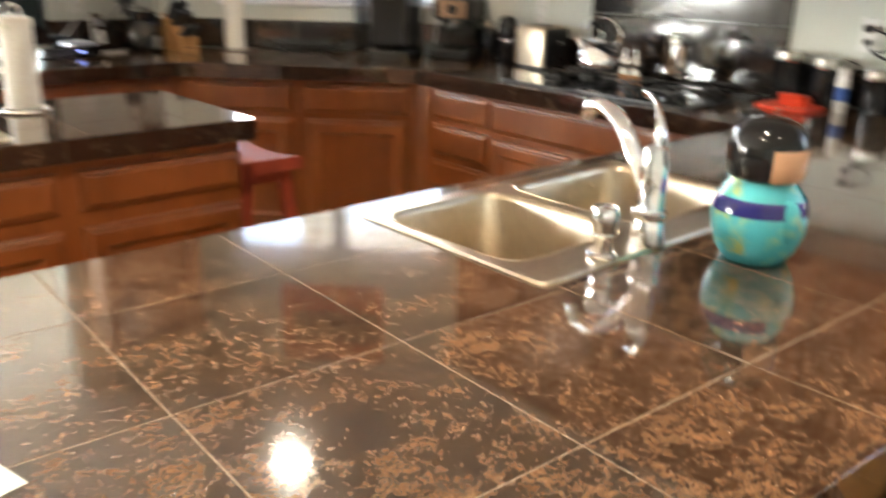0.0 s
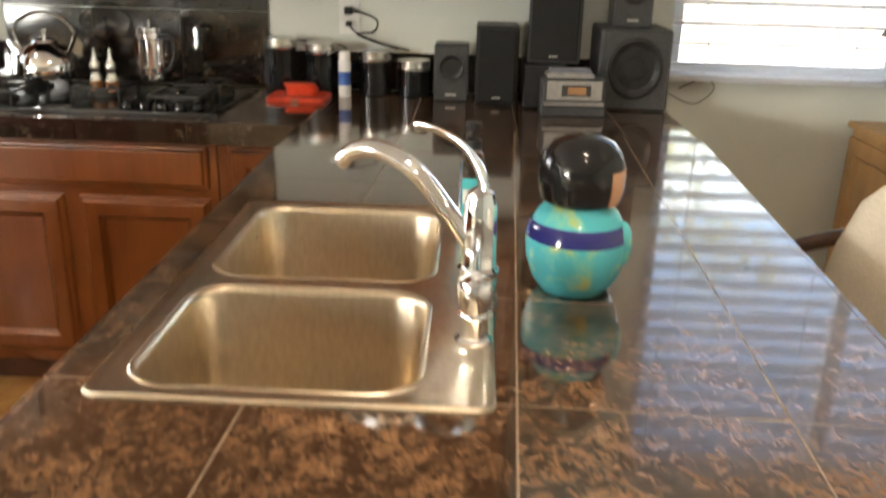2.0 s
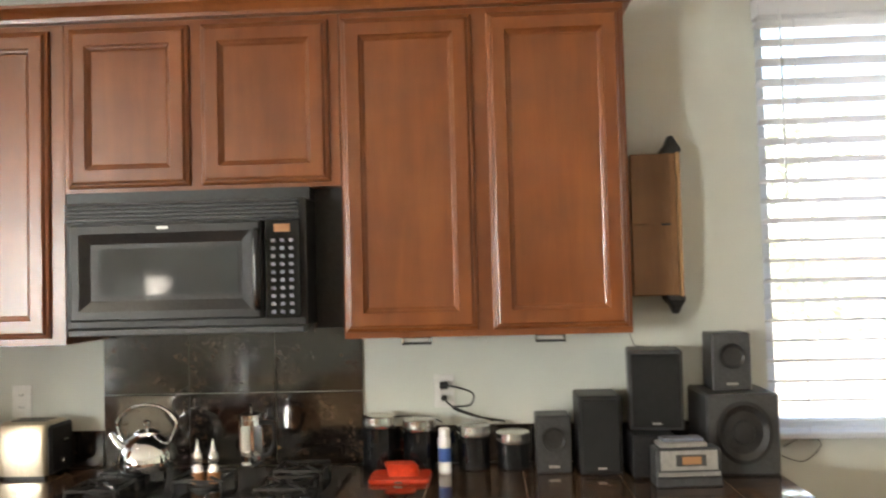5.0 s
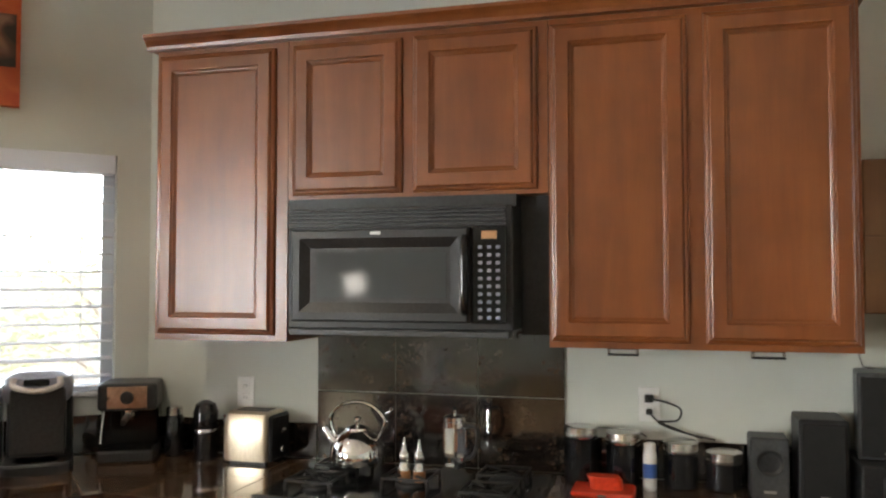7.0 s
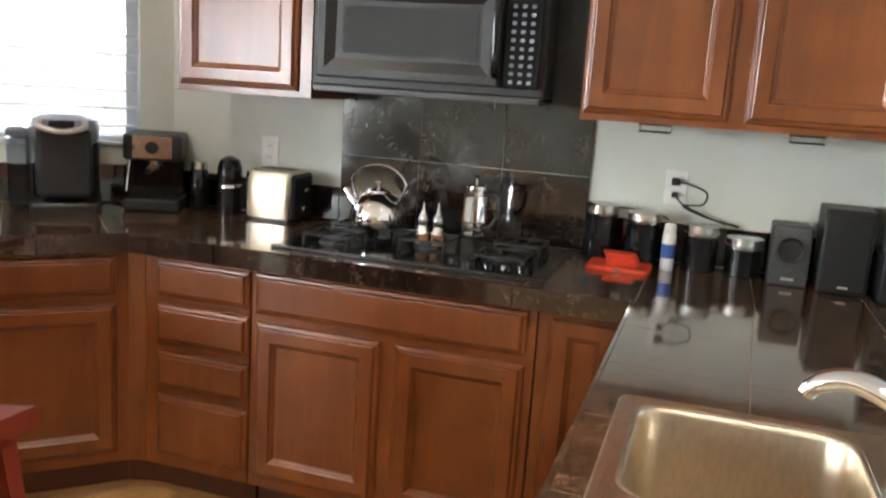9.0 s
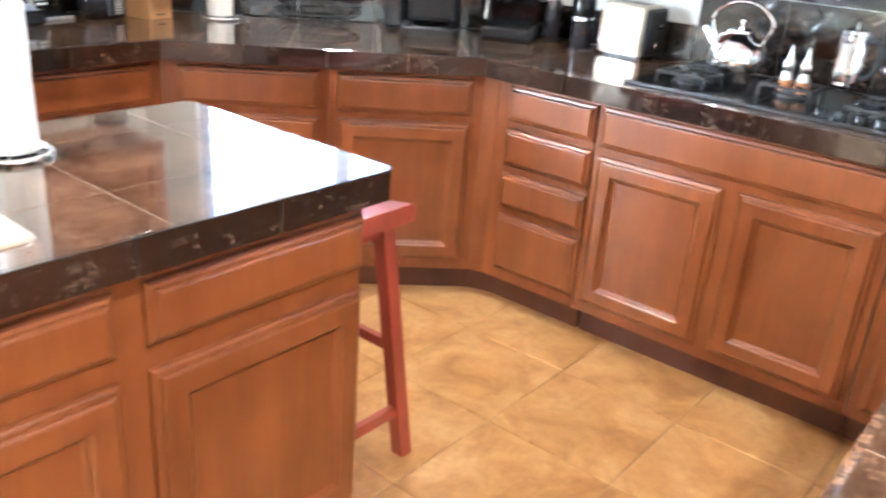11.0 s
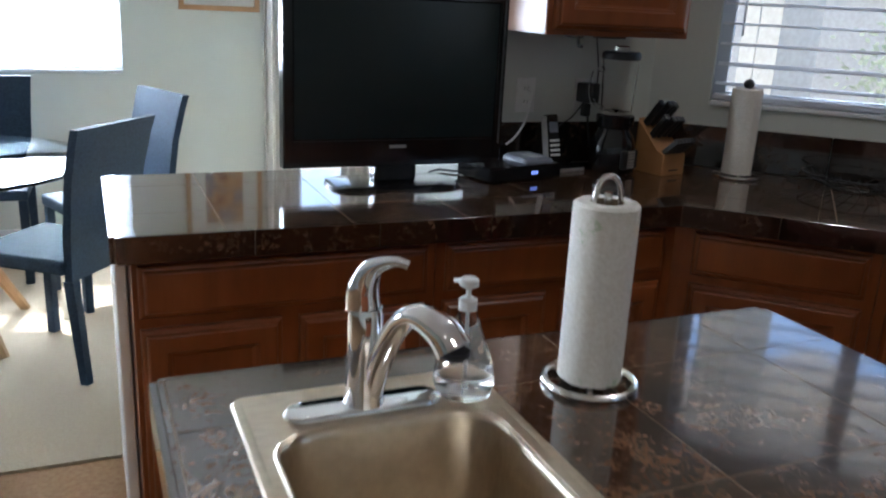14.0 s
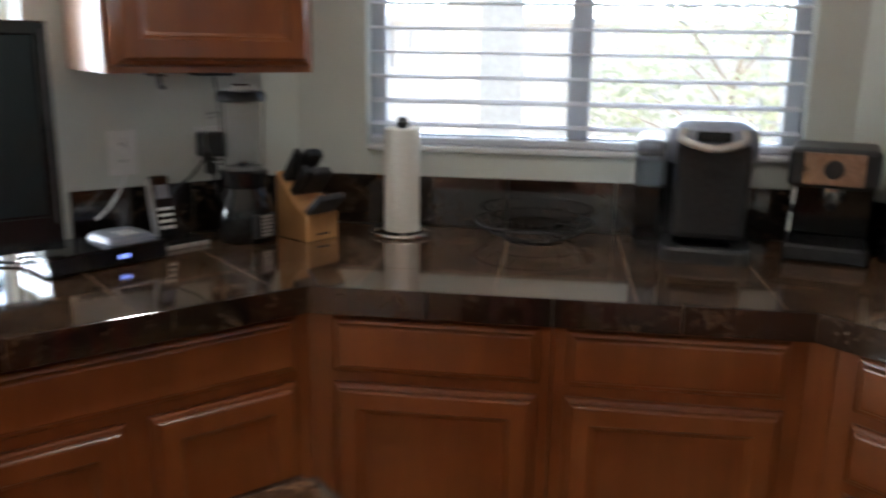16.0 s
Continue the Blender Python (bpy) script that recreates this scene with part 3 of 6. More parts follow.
base_cabinet(north_at(0.138), 0.752, 0.575, [("drawer", 0.012, 0.728, DB, DT), ("door", 0.012, 0.345, OB, OT), ("door", 0.388, 0.726, OB, OT)], "cherry base cabinet with a wide drawer below the television")
base_cabinet(north_at(0.892), 0.742, 0.575, [("drawer", 0.026, 0.728, DB, DT), ("door", 0.022, 0.340, OB, OT), ("door", 0.388, 0.725, OB, OT)], "cherry base cabinet with a wide drawer beside the corner")
# sink peninsula
pc = thing("peninsula_cabinet", None, "cherry-stained base of the sink peninsula", "cabinet")
part("body", B(0.06, 2.36, 0.80, 1.43, KICK, 0.700), CHERRY, pc)
for r in minus_rect((0.06, 2.36, 0.80, 1.43), (0.86, 1.68, 0.88, 1.415)):
    part("top_rail", B(*r, 0.7005, BODY_TOP), CHERRY, pc)
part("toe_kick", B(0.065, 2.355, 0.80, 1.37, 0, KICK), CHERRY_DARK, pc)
solid("peninsula_wall", B(0.06, XE - 0.002, 0.70, 0.796, 0, BODY_TOP - 0.002), WALL, kind="structure")
solid("counter_wall", B(0.120, 1.228, YN - 0.012, YN + 0.02, 0, 0.843), WALL, kind="structure")
solid("counter_wall_end", B(0.104, 0.134, 4.05, YN + 0.02, 0, 0.843, bev=0.004), TRIM, kind="structure")

# island
ISL = thing("kitchen_island", None, "cherry kitchen island cabinet with a pale laminate end panel", "island")
ix0, ix1, iy0, iy1 = 0.168, 1.190, 2.465, 3.045
part("body", B(ix0, ix1, iy0, iy1, KICK, 0.745), CHERRY, ISL)
for r in minus_rect((ix0, ix1, iy0, iy1), (0.195, 0.60, 2.482, 2.975)):
    part("top_rail", B(*r, 0.7452, BODY_TOP), CHERRY, ISL)
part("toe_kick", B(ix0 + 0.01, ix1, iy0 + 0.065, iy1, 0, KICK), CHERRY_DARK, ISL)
part("end_panel", B(ix0 - 0.010, ix0 - 0.0005, iy0 + 0.012, iy1, 0, BODY_TOP - 0.002), END_PANEL, ISL, "smooth pinkish tan laminate panel")
part("corner_trim", B(ix0 - 0.012, ix0 - 0.002, iy0 - 0.002, iy0 + 0.011, 0, BODY_TOP - 0.003), END_PANEL, ISL)
part("corner_trim", B(ix0 - 0.016, ix0 - 0.004, iy1 + 0.001, iy1 + 0.016, 0, BODY_TOP - 0.003), CHERRY, ISL)
front = pose(0, iy0, 0)
for a, c in ((0.184, 0.655), (0.708, 1.187)):
    part("drawer_front", drawer_front(c - a, 0.113, (a + c) / 2, 0.703), CHERRY, ISL, at=front)
    part("door", door_front(c - a, 0.52, (a + c) / 2, 0.137), CHERRY, ISL, at=front)

# wall cabinets
def wall_cabinet(m, w, z0, z1, d, doors, label, side=None):
    c = thing("wall_cabinet", m @ pose(0, 0, z0), label, "cabinet", "wall cabinets")
    part("body", B(0, w, 0, d, 0, z1 - z0), CHERRY, c)
    for a, b, e, f in doors:
        part("door", door_front(b - a, f - e, (a + b) / 2, e), CHERRY, c)
    if side:
        part("side_panel", B(-0.004, -0.0005, 0.004, d, 0.002, z1 - z0 - 0.004), END_PANEL, c, "pale laminate side")
    return c


def upper_at(y):
    return pose(2.71 + FRONT, y, 0, 0, 0, -90)


UD = XE - 2.71 - FRONT - 0.001
wall_cabinet(upper_at(3.132), 0.515, 1.367, 2.40, UD, [(0.012, 0.470, 0.022, 1.012)], "tall cherry wall cabinet with one panelled door")
wall_cabinet(upper_at(2.615), 0.893, 1.850, 2.40, UD, [(0.018, 0.412, 0.014, 0.530), (0.450, 0.860, 0.014, 0.530)], "short cherry wall cabinet over the microwave")
wall_cabinet(upper_at(1.720), 0.895, 1.367, 2.40, UD, [(0.006, 0.420, 0.020, 1.012), (0.466, 0.885, 0.020, 1.012)], "tall cherry wall cabinet with two panelled doors")
wall_cabinet(pose(1.327, 4.147 + FRONT, 0), 0.505, 1.357, 2.40, YN - 4.147 - FRONT - 0.001, [(0.016, 0.492, 0.016, 1.015)], "cherry wall cabinet hung beside the corner window", side=True)
crown = thing("crown_moulding", upper_at(3.132) @ pose(0, 0, 2.4005), "stepped cherry crown moulding on top of the wall cabinets", "moulding")
prof = [(0.0, 0.0), (-0.028, 0.0), (-0.030, 0.012), (-0.042, 0.030), (-0.055, 0.040), (-0.056, 0.052), (0.0, 0.052)]
bm = bmesh.new()
ra = [bm.verts.new((-0.03, p[0], p[1])) for p in prof]
rb = [bm.verts.new((2.303 + 0.035, p[0], p[1])) for p in prof]
bm.faces.new(ra)
bm.faces.new(rb[::-1])
for i in range(len(prof)):
    j = (i + 1) % len(prof)
    bm.faces.new((ra[i], ra[j], rb[j], rb[i]))
part("moulding_front", bm, CHERRY, crown)
part("moulding_return", B(2.304, 2.338, 0.001, UD, 0.0, 0.052, bev=0.006), CHERRY, crown)
part("moulding_return", B(-0.030, -0.001, 0.001, UD, 0.0, 0.052, bev=0.006), CHERRY, crown)

# ---- counters ----
TOP, EDGE_B = 0.91, 0.846


def countertop(name, label, outlines, holes, grids, edges, trim=GRANITE):
    """outlines: convex counter-clockwise shapes; grids: one (x, y, turn, pitch) each, a joint crossing and its direction; edges: front edges as (a, b), counter on their left."""
    c = thing(name, None, label, "countertop")
    cells = []
    for o in outlines:
        if holes and len({p[1] for p in o}) == 2 and len({p[0] for p in o}) == 2:
            xs, ys = [p[0] for p in o], [p[1] for p in o]
            rects = [(min(xs), max(xs), min(ys), max(ys))]
            for h in holes:
                rects = [r for q in rects for r in minus_rect(q, h)]
            cells.append([[(r[0], r[2]), (r[1], r[2]), (r[1], r[3]), (r[0], r[3])] for r in rects])
        else:
            cells.append([o])
        for q in cells[-1]:
            part("bed", prism(bmesh.new(), q, EDGE_B + 0.001, TOP - 0.0005), GROUT, c, "tan grout bed")
    joint = {}
    for o, cell, (gx, gy, turn, pitch) in zip(outlines, cells, grids):
        ca, sa = math.cos(radians(turn)), math.sin(radians(turn))
        us = [(x - gx) * ca + (y - gy) * sa for x, y in o]
        vs = [-(x - gx) * sa + (y - gy) * ca for x, y in o]
        for i in range(math.floor(min(us) / pitch), math.ceil(max(us) / pitch)):
            for j in range(math.floor(min(vs) / pitch), math.ceil(max(vs) / pitch)):
                e = 0.0013
                tile = [(gx + u * ca - w * sa, gy + u * sa + w * ca) for u, w in
                        ((i * pitch + e, j * pitch + e), ((i + 1) * pitch - e, j * pitch + e), ((i + 1) * pitch - e, (j + 1) * pitch - e), (i * pitch + e, (j + 1) * pitch - e))]
                key = (i, j, gx, gy)
                for q in cell:
                    poly = clip_to(tile, q)
                    if len(poly) > 2 and area(poly) > 0.0002:
                        prism(joint.setdefault(key, bmesh.new()), poly, TOP - 0.004, TOP)
    for t in joint.values():
        part("tile", t, GRANITE, c)
    pitch = grids[0][3]
    for (ax, ay), (bx, by) in edges:
        ln = math.hypot(bx - ax, by - ay)
        n = max(1, round(ln / pitch))
        m = pose(ax, ay, 0, 0, 0, math.degrees(math.atan2(by - ay, bx - ax)))
        for k in range(n):
            part("edge_tile", B(k * ln / n + 0.0012, (k + 1) * ln / n - 0.0012, -0.011, -0.0002, EDGE_B, TOP, bev=0.0012), trim, c, at=m)
    return c


P = 0.303
SINK_HOLE = (0.896, 1.630, 0.974, 1.412)
PEN_GRID = (0.600, 0.945, -2.2, P)
countertop("peninsula_countertop", "glossy brown granite tile countertop of the sink peninsula", [[(-0.05, 0.52), (2.395, 0.52), (2.395, 1.475), (-0.05, 1.475)], [(-0.05, 0.500), (2.395, 0.37), (2.395, 0.5199), (-0.05, 0.5199)]], [SINK_HOLE],
           [PEN_GRID, PEN_GRID], [((-0.05, 0.500), (2.395, 0.37)), ((2.395, 1.475), (-0.05, 1.475)), ((-0.05, 1.475), (-0.05, 0.500))])
KX, KY, NX = 2.395, 3.075, 1.63
# edge tiles along the walls use the shade-darkened copy of the granite
countertop("wall_countertop", "glossy dark granite tile countertop along the walls, its edge tiles coloured darker for shade",
           [[(KX, 0.37), (XE, 0.37), (XE, 3.38), (KX, KY)], [(KX, KY), (XE, 3.38), (1.95, YN), (NX, 3.84)], [(0.105, 3.84), (NX, 3.84), (1.95, YN), (0.105, YN)]], [],
           [(KX, 0.867, 0, P), (2.045, 3.672, -45, P), (1.255, 4.03, 0, P)], [((KX, KY), (KX, 1.487)), ((NX, 3.84), (KX, KY)), ((0.105, 3.84), (NX, 3.84)), ((0.105, YN), (0.105, 3.84)), ((1.29, YN), (0.105, YN))], SHADED_GRANITE)
I_HOLE = (0.236, 0.562, 2.510, 2.968)
# island edge tiles also have their shade in the colour
countertop("island_countertop", "glossy dark granite tile top of the kitchen island, its edge tiles coloured darker for shade", [[(0.134, 2.43), (1.222, 2.43), (1.222, 3.08), (0.134, 3.08)]], [I_HOLE],
           [(0.749, 2.622, 0, P)], [((0.134, 2.43), (1.222, 2.43)), ((1.222, 2.43), (1.222, 3.08)), ((1.222, 3.08), (0.134, 3.08)), ((0.134, 3.08), (0.134, 2.43))], SHADED_GRANITE)


# upright wall tiles, shade painted in by the darker granite
def backsplash(m, length, z1, pitch=0.312, rows=1, z0=TOP + 0.001):
    c = thing("backsplash", m, "granite tile backsplash against the wall, with shade put into its colour", "backsplash", "backsplashes")
    n = max(1, round(length / pitch))
    h = (z1 - z0) / rows
    for k in range(n):
        for j in range(rows):
            part("tile", B(k * length / n + 0.001, (k + 1) * length / n - 0.001, -0.011, -0.0008, z0 + j * h + 0.001, z0 + (j + 1) * h - 0.001, bev=0.0015), SHADED_GRANITE, c)
    return c


backsplash(pose(XE, 3.365, 0, 0, 0, -90), 3.365 - 2.642, 1.042)
backsplash(pose(XE, 2.640, 0, 0, 0, -90), 0.927, 1.42, rows=2)
backsplash(pose(XE, 1.710, 0, 0, 0, -90), 1.34, 1.042)
backsplash(DIAG @ pose(0.012, 0, 0), DIAG_LEN - 0.024, 1.058)
backsplash(pose(1.30, YN, 0), 0.637, 1.055)

# ---- corner stiles between the cabinet runs ----
solid("corner_stile", prism(bmesh.new(), [(2.447, 3.053), (2.56, 3.053), (2.56, 3.25), (2.43, 3.110)], KICK, BODY_TOP - 0.002), CHERRY, "plain cherry corner stile between base cabinets", "cabinet trim", group="corner stiles")
solid("corner_stile", prism(bmesh.new(), [(1.632, 3.889), (1.660, 3.882), (1.75, 3.98), (1.632, 3.98)], KICK, BODY_TOP - 0.002), CHERRY, "plain cherry corner stile between base cabinets", "cabinet trim", group="corner stiles")


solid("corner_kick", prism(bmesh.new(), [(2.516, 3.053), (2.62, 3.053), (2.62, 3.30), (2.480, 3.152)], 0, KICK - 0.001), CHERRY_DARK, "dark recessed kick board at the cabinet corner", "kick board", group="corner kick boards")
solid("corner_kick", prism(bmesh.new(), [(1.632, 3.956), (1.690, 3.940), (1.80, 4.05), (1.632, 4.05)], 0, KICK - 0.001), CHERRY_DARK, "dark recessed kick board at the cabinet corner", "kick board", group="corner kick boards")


# ---- sinks and taps ----
def rounded_rect(x0, x1, y0, y1, r, z, n=5):
    out = []
    for cx, cy, a0 in ((x1 - r, y1 - r, 0), (x0 + r, y1 - r, 90), (x0 + r, y0 + r, 180), (x1 - r, y0 + r, 270)):
        for k in range(n + 1):
            a = radians(a0 + 90 * k / n)
            out.append((cx + r * math.cos(a), cy + r * math.sin(a), z))
    return out


def loft(bm, loops, close=True):
    rings = [[bm.verts.new(p) for p in lp] for lp in loops]
    for a, c in zip(rings, rings[1:]):
        for i in range(len(a)):
            j = (i + 1) % len(a)
            bm.faces.new((a[i], a[j], c[j], c[i]))
    if close:
        bm.faces.new(rings[-1])
    return rings


def bowl(x0, x1, y0, y1, depth, r=0.055):
    bm = bmesh.new()
    z = TOP + 0.004
    loops = []
    for inset, dz in ((0, 0), (0.003, -0.003), (0.006, -0.012), (0.012, -depth + 0.05), (0.020, -depth + 0.018), (0.038, -depth + 0.004), (0.065, -depth)):
        loops.append(rounded_rect(x0 + inset, x1 - inset, y0 + inset, y1 - inset, max(0.02, r - inset * 0.3), z + dz))
    loft(bm, loops)
    return bm


def sink(name, label, rim, bowls, depth, drains):
    s = thing(name, None, label, "sink")
    x0, x1, y0, y1 = rim
    bm = bmesh.new()
    rects = [(x0 + 0.008, x1 - 0.008, y0 + 0.008, y1 - 0.008)]
    for b in bowls:
        rects = [r for q in rects for r in minus_rect(q, (b[0] + 0.001, b[1] - 0.001, b[2] + 0.001, b[3] - 0.001))]
    for r in rects:
        box(bm, *r, TOP + 0.0005, TOP + 0.004)
    bmesh.ops.remove_doubles(bm, verts=bm.verts[:], dist=0.0004)
    part("rim", bm, STEEL, s)
    lip = bmesh.new()
    loops = [rounded_rect(x0, x1, y0, y1, 0.02, TOP + 0.0008), rounded_rect(x0 + 0.003, x1 - 0.003, y0 + 0.003, y1 - 0.003, 0.018, TOP + 0.0052),
             rounded_rect(x0 + 0.009, x1 - 0.009, y0 + 0.009, y1 - 0.009, 0.014, TOP + 0.0055), rounded_rect(x0 + 0.014, x1 - 0.014, y0 + 0.014, y1 - 0.014, 0.01, TOP + 0.0042)]
    loft(lip, loops, close=False)
    part("lip", lip, STEEL, s, smooth=True)
    for b, d in zip(bowls, drains):
        q = part("bowl", bowl(*b, depth), STEEL, s, smooth=True)
        corner = bmesh.new()
        loft(corner, [rounded_rect(b[0] - 0.001, b[1] + 0.001, b[2] - 0.001, b[3] + 0.001, 0.002, TOP + 0.0043), rounded_rect(b[0] + 0.002, b[1] - 0.002, b[2] + 0.002, b[3] - 0.002, 0.056, TOP + 0.0043)], close=False)
        part("bowl_flange", corner, STEEL, s)
        edge = bmesh.new()
        loft(edge, [rounded_rect(b[0] - 0.004, b[1] + 0.004, b[2] - 0.004, b[3] + 0.004, 0.058, TOP + 0.0042), rounded_rect(b[0] - 0.001, b[1] + 0.001, b[2] - 0.001, b[3] + 0.001, 0.056, TOP + 0.0062),
                    rounded_rect(b[0] + 0.003, b[1] - 0.003, b[2] + 0.003, b[3] - 0.003, 0.055, TOP + 0.003)], close=False)
        part("bowl_edge", edge, STEEL, s, smooth=True)
        part("drain", L([(0.045, TOP + 0.0042 - depth), (0.045, TOP + 0.007 - depth), (0.036, TOP + 0.007 - depth), (0.028, TOP + 0.0045 - depth)], 24, *d), CHROME, s, smooth=True)
    return s


sink("double_sink", "brushed stainless steel double bowl sink set in granite tile", (0.880, 1.645, 0.957, 1.428), [(0.905, 1.208, 1.045, 1.392), (1.243, 1.612, 1.045, 1.392)], 0.19, [(1.06, 1.22), (1.43, 1.22)])
sink("bar_sink", "small stainless steel bar sink in the island top", (0.218, 0.578, 2.494, 2.990), [(0.248, 0.548, 2.528, 2.872)], 0.15, [(0.40, 2.70)])


def spout(bm_points, radii, flat=1.0):
    return T(bm_points, radii, 14, 6, flat)


tap = thing("kitchen_tap", pose(1.168, 0.980, TOP + 0.005) @ Matrix.Diagonal((0.9, 0.9, 0.88, 1)), "tall chrome kitchen tap with an arched spout and lever", "tap", "taps")
part("base", L([(0.033, 0), (0.034, 0.006), (0.030, 0.030), (0.030, 0.052), (0.027, 0.058), (0.027, 0.12), (0.025, 0.17), (0.020, 0.19), (0.008, 0.198)], 28), CHROME, tap, smooth=True)
part("collar", L([(0.0305, 0.052), (0.033, 0.056), (0.033, 0.066), (0.0285, 0.07)], 28), CHROME, tap, smooth=True)
part("spout", spout([(0.0, 0.012, 0.10), (0.01, 0.05, 0.155), (0.03, 0.105, 0.215), (0.05, 0.165, 0.240), (0.062, 0.205, 0.230), (0.066, 0.222, 0.210)], [0.016, 0.019, 0.021, 0.021, 0.019, 0.016], 0.75), CHROME, tap, smooth=True)
part("lever", spout([(0.0, -0.004, 0.17), (0.01, 0.0, 0.215), (0.04, 0.03, 0.252), (0.085, 0.08, 0.268), (0.105, 0.105, 0.266)], [0.016, 0.015, 0.010, 0.009, 0.011], 0.6), CHROME, tap, smooth=True)
spray = thing("side_sprayer", pose(1.050, 0.984, TOP + 0.0055), "short chrome side sprayer on the sink deck", "sprayer")
part("holder", L([(0.024, 0), (0.025, 0.005), (0.019, 0.010), (0.018, 0.034), (0.022, 0.040)], 22), CHROME, spray, smooth=True)
part("head", L([(0.018, 0.0405), (0.021, 0.055), (0.024, 0.075), (0.020, 0.085), (0.006, 0.088)], 22), CHROME, spray, smooth=True)

tap2 = thing("bar_tap", pose(0.384, 2.914, TOP + 0.0045) @ Matrix.Diagonal((0.92, 0.86, 0.83, 1)), "chrome bar tap with an arched spout and top lever", "tap", "taps")
bm = bmesh.new()
loft(bm, [rounded_rect(-0.118, 0.118, -0.030, 0.030, 0.029, 0), rounded_rect(-0.118, 0.118, -0.030, 0.030, 0.029, 0.004), rounded_rect(-0.113, 0.113, -0.026, 0.026, 0.025, 0.010), rounded_rect(-0.104, 0.104, -0.019, 0.019, 0.018, 0.0115)])
part("deck_plate", bm, CHROME, tap2, smooth=True)
part("body", L([(0.030, 0.010), (0.028, 0.020), (0.026, 0.10), (0.026, 0.165), (0.024, 0.172)], 26), CHROME, tap2, smooth=True)
part("lever", spout([(-0.004, 0.0, 0.172), (-0.004, 0.0, 0.205), (0.006, -0.010, 0.238), (0.030, -0.028, 0.252), (0.048, -0.040, 0.248)], [0.026, 0.024, 0.017, 0.010, 0.009], 0.8), CHROME, tap2, smooth=True)
part("spout", spout([(0.008, -0.010, 0.03), (0.014, -0.028, 0.09), (0.028, -0.055, 0.155), (0.045, -0.085, 0.184), (0.068, -0.118, 0.172), (0.080, -0.136, 0.148)], [0.017, 0.018, 0.018, 0.020, 0.025, 0.027]), CHROME, tap2, smooth=True)
part("aerator", L([(0.019, 0), (0.021, 0.006), (0.021, 0.010)], 18), BLACK, tap2, at=pose(0.081, -0.138, 0.138))


def pump_bottle(name, m, label, glass_profile, liquid, pump_mat, neck, tall):
    b = thing(name, m, label, "soap bottle")
    part("bottle", L(glass_profile, 26), THIN_GLASS, b, smooth=True)
    part("liquid", L(liquid, 24), glass_mat("clear_soap", (0.95, 0.97, 0.98), 0.0, 1.33), b, smooth=True)
    part("pump_collar", L([(0.015, neck), (0.0155, neck + 0.018), (0.010, neck + 0.022)], 18), pump_mat, b, smooth=True)
    part("pump_stem", L([(0.0045, neck + 0.022), (0.0045, tall - 0.018)], 10), pump_mat, b, smooth=True)
    part("pump_head", L([(0.010, tall - 0.018), (0.016, tall - 0.014), (0.016, tall - 0.004), (0.012, tall)], 16), pump_mat, b, smooth=True)
    part("nozzle", T([(0, 0, tall - 0.010), (-0.010, 0.012, tall - 0.009), (-0.016, 0.020, tall - 0.011)], 0.0045, 8), pump_mat, b, smooth=True)
    part("dip_tube", T([(0, 0, neck), (0.002, 0, 0.02)], 0.003, 6, 0), WHITE, b)
    return b


pump_bottle("soap_dispenser", pose(0.526, 2.908, TOP + 0.0055) @ Matrix.Diagonal((0.84, 0.84, 0.80, 1)), "clear teardrop glass soap dispenser with a white pump", [(0.030, 0), (0.046, 0.008), (0.052, 0.030), (0.047, 0.062), (0.034, 0.100), (0.022, 0.135), (0.015, 0.155), (0.014, 0.160)],
            [(0.027, 0.004), (0.043, 0.010), (0.049, 0.030), (0.047, 0.042)], WHITE, 0.158, 0.215)
hs = thing("hand_soap", pose(1.500, 0.992, TOP + 0.0055), "clear hand soap bottle with an aqua label and black pump", "soap bottle")
bm = bmesh.new()
loft(bm, [rounded_rect(-0.032, 0.032, -0.021, 0.021, 0.016, 0.001), rounded_rect(-0.034, 0.034, -0.022, 0.022, 0.017, 0.006), rounded_rect(-0.034, 0.034, -0.022, 0.022, 0.017, 0.125), rounded_rect(-0.026, 0.026, -0.018, 0.018, 0.014, 0.142), rounded_rect(-0.013, 0.013, -0.013, 0.013, 0.012, 0.150)])
part("bottle", bm, glass_mat("soap_bottle_plastic", (0.90, 0.95, 0.96), 0.05, 1.35), hs, smooth=True)
part("label", B(-0.0346, -0.0341, -0.017, 0.017, 0.025, 0.105), AQUA_LABEL, hs, "aqua paper label")
part("label_band", B(-0.0350, -0.0347, -0.015, 0.015, 0.060, 0.085), WHITE, hs)
part("pump_collar", L([(0.015, 0.150), (0.015, 0.166), (0.008, 0.170)], 18), BLACK, hs, smooth=True)
part("pump_head", L([(0.004, 0.170), (0.004, 0.186), (0.014, 0.188), (0.014, 0.196)], 16), BLACK, hs, smooth=True)
part("nozzle", T([(0, 0, 0.192), (-0.035, 0.01, 0.190)], 0.005, 8, 0), BLACK, hs, smooth=True)


# ---- cookie jar ----
jar = thing("cookie_jar", pose(1.262, 0.834, TOP, 0, 0, -45) @ Matrix.Diagonal((0.88, 0.88, 0.84, 1)), "round turquoise ceramic cookie jar with a glossy black domed lid", "jar")
part("body", L([(0.052, 0), (0.060, 0.004), (0.075, 0.030), (0.085, 0.065), (0.087, 0.092), (0.081, 0.120), (0.068, 0.146), (0.058, 0.158), (0.056, 0.163)], 40), TURQUOISE, jar, smooth=True)
part("band", L([(0.0858, 0.1020), (0.0865, 0.1030), (0.0835, 0.1180), (0.0795, 0.1310), (0.0785, 0.1320)], 40, cap=False), COBALT, jar, "cobalt blue glazed band", smooth=True)
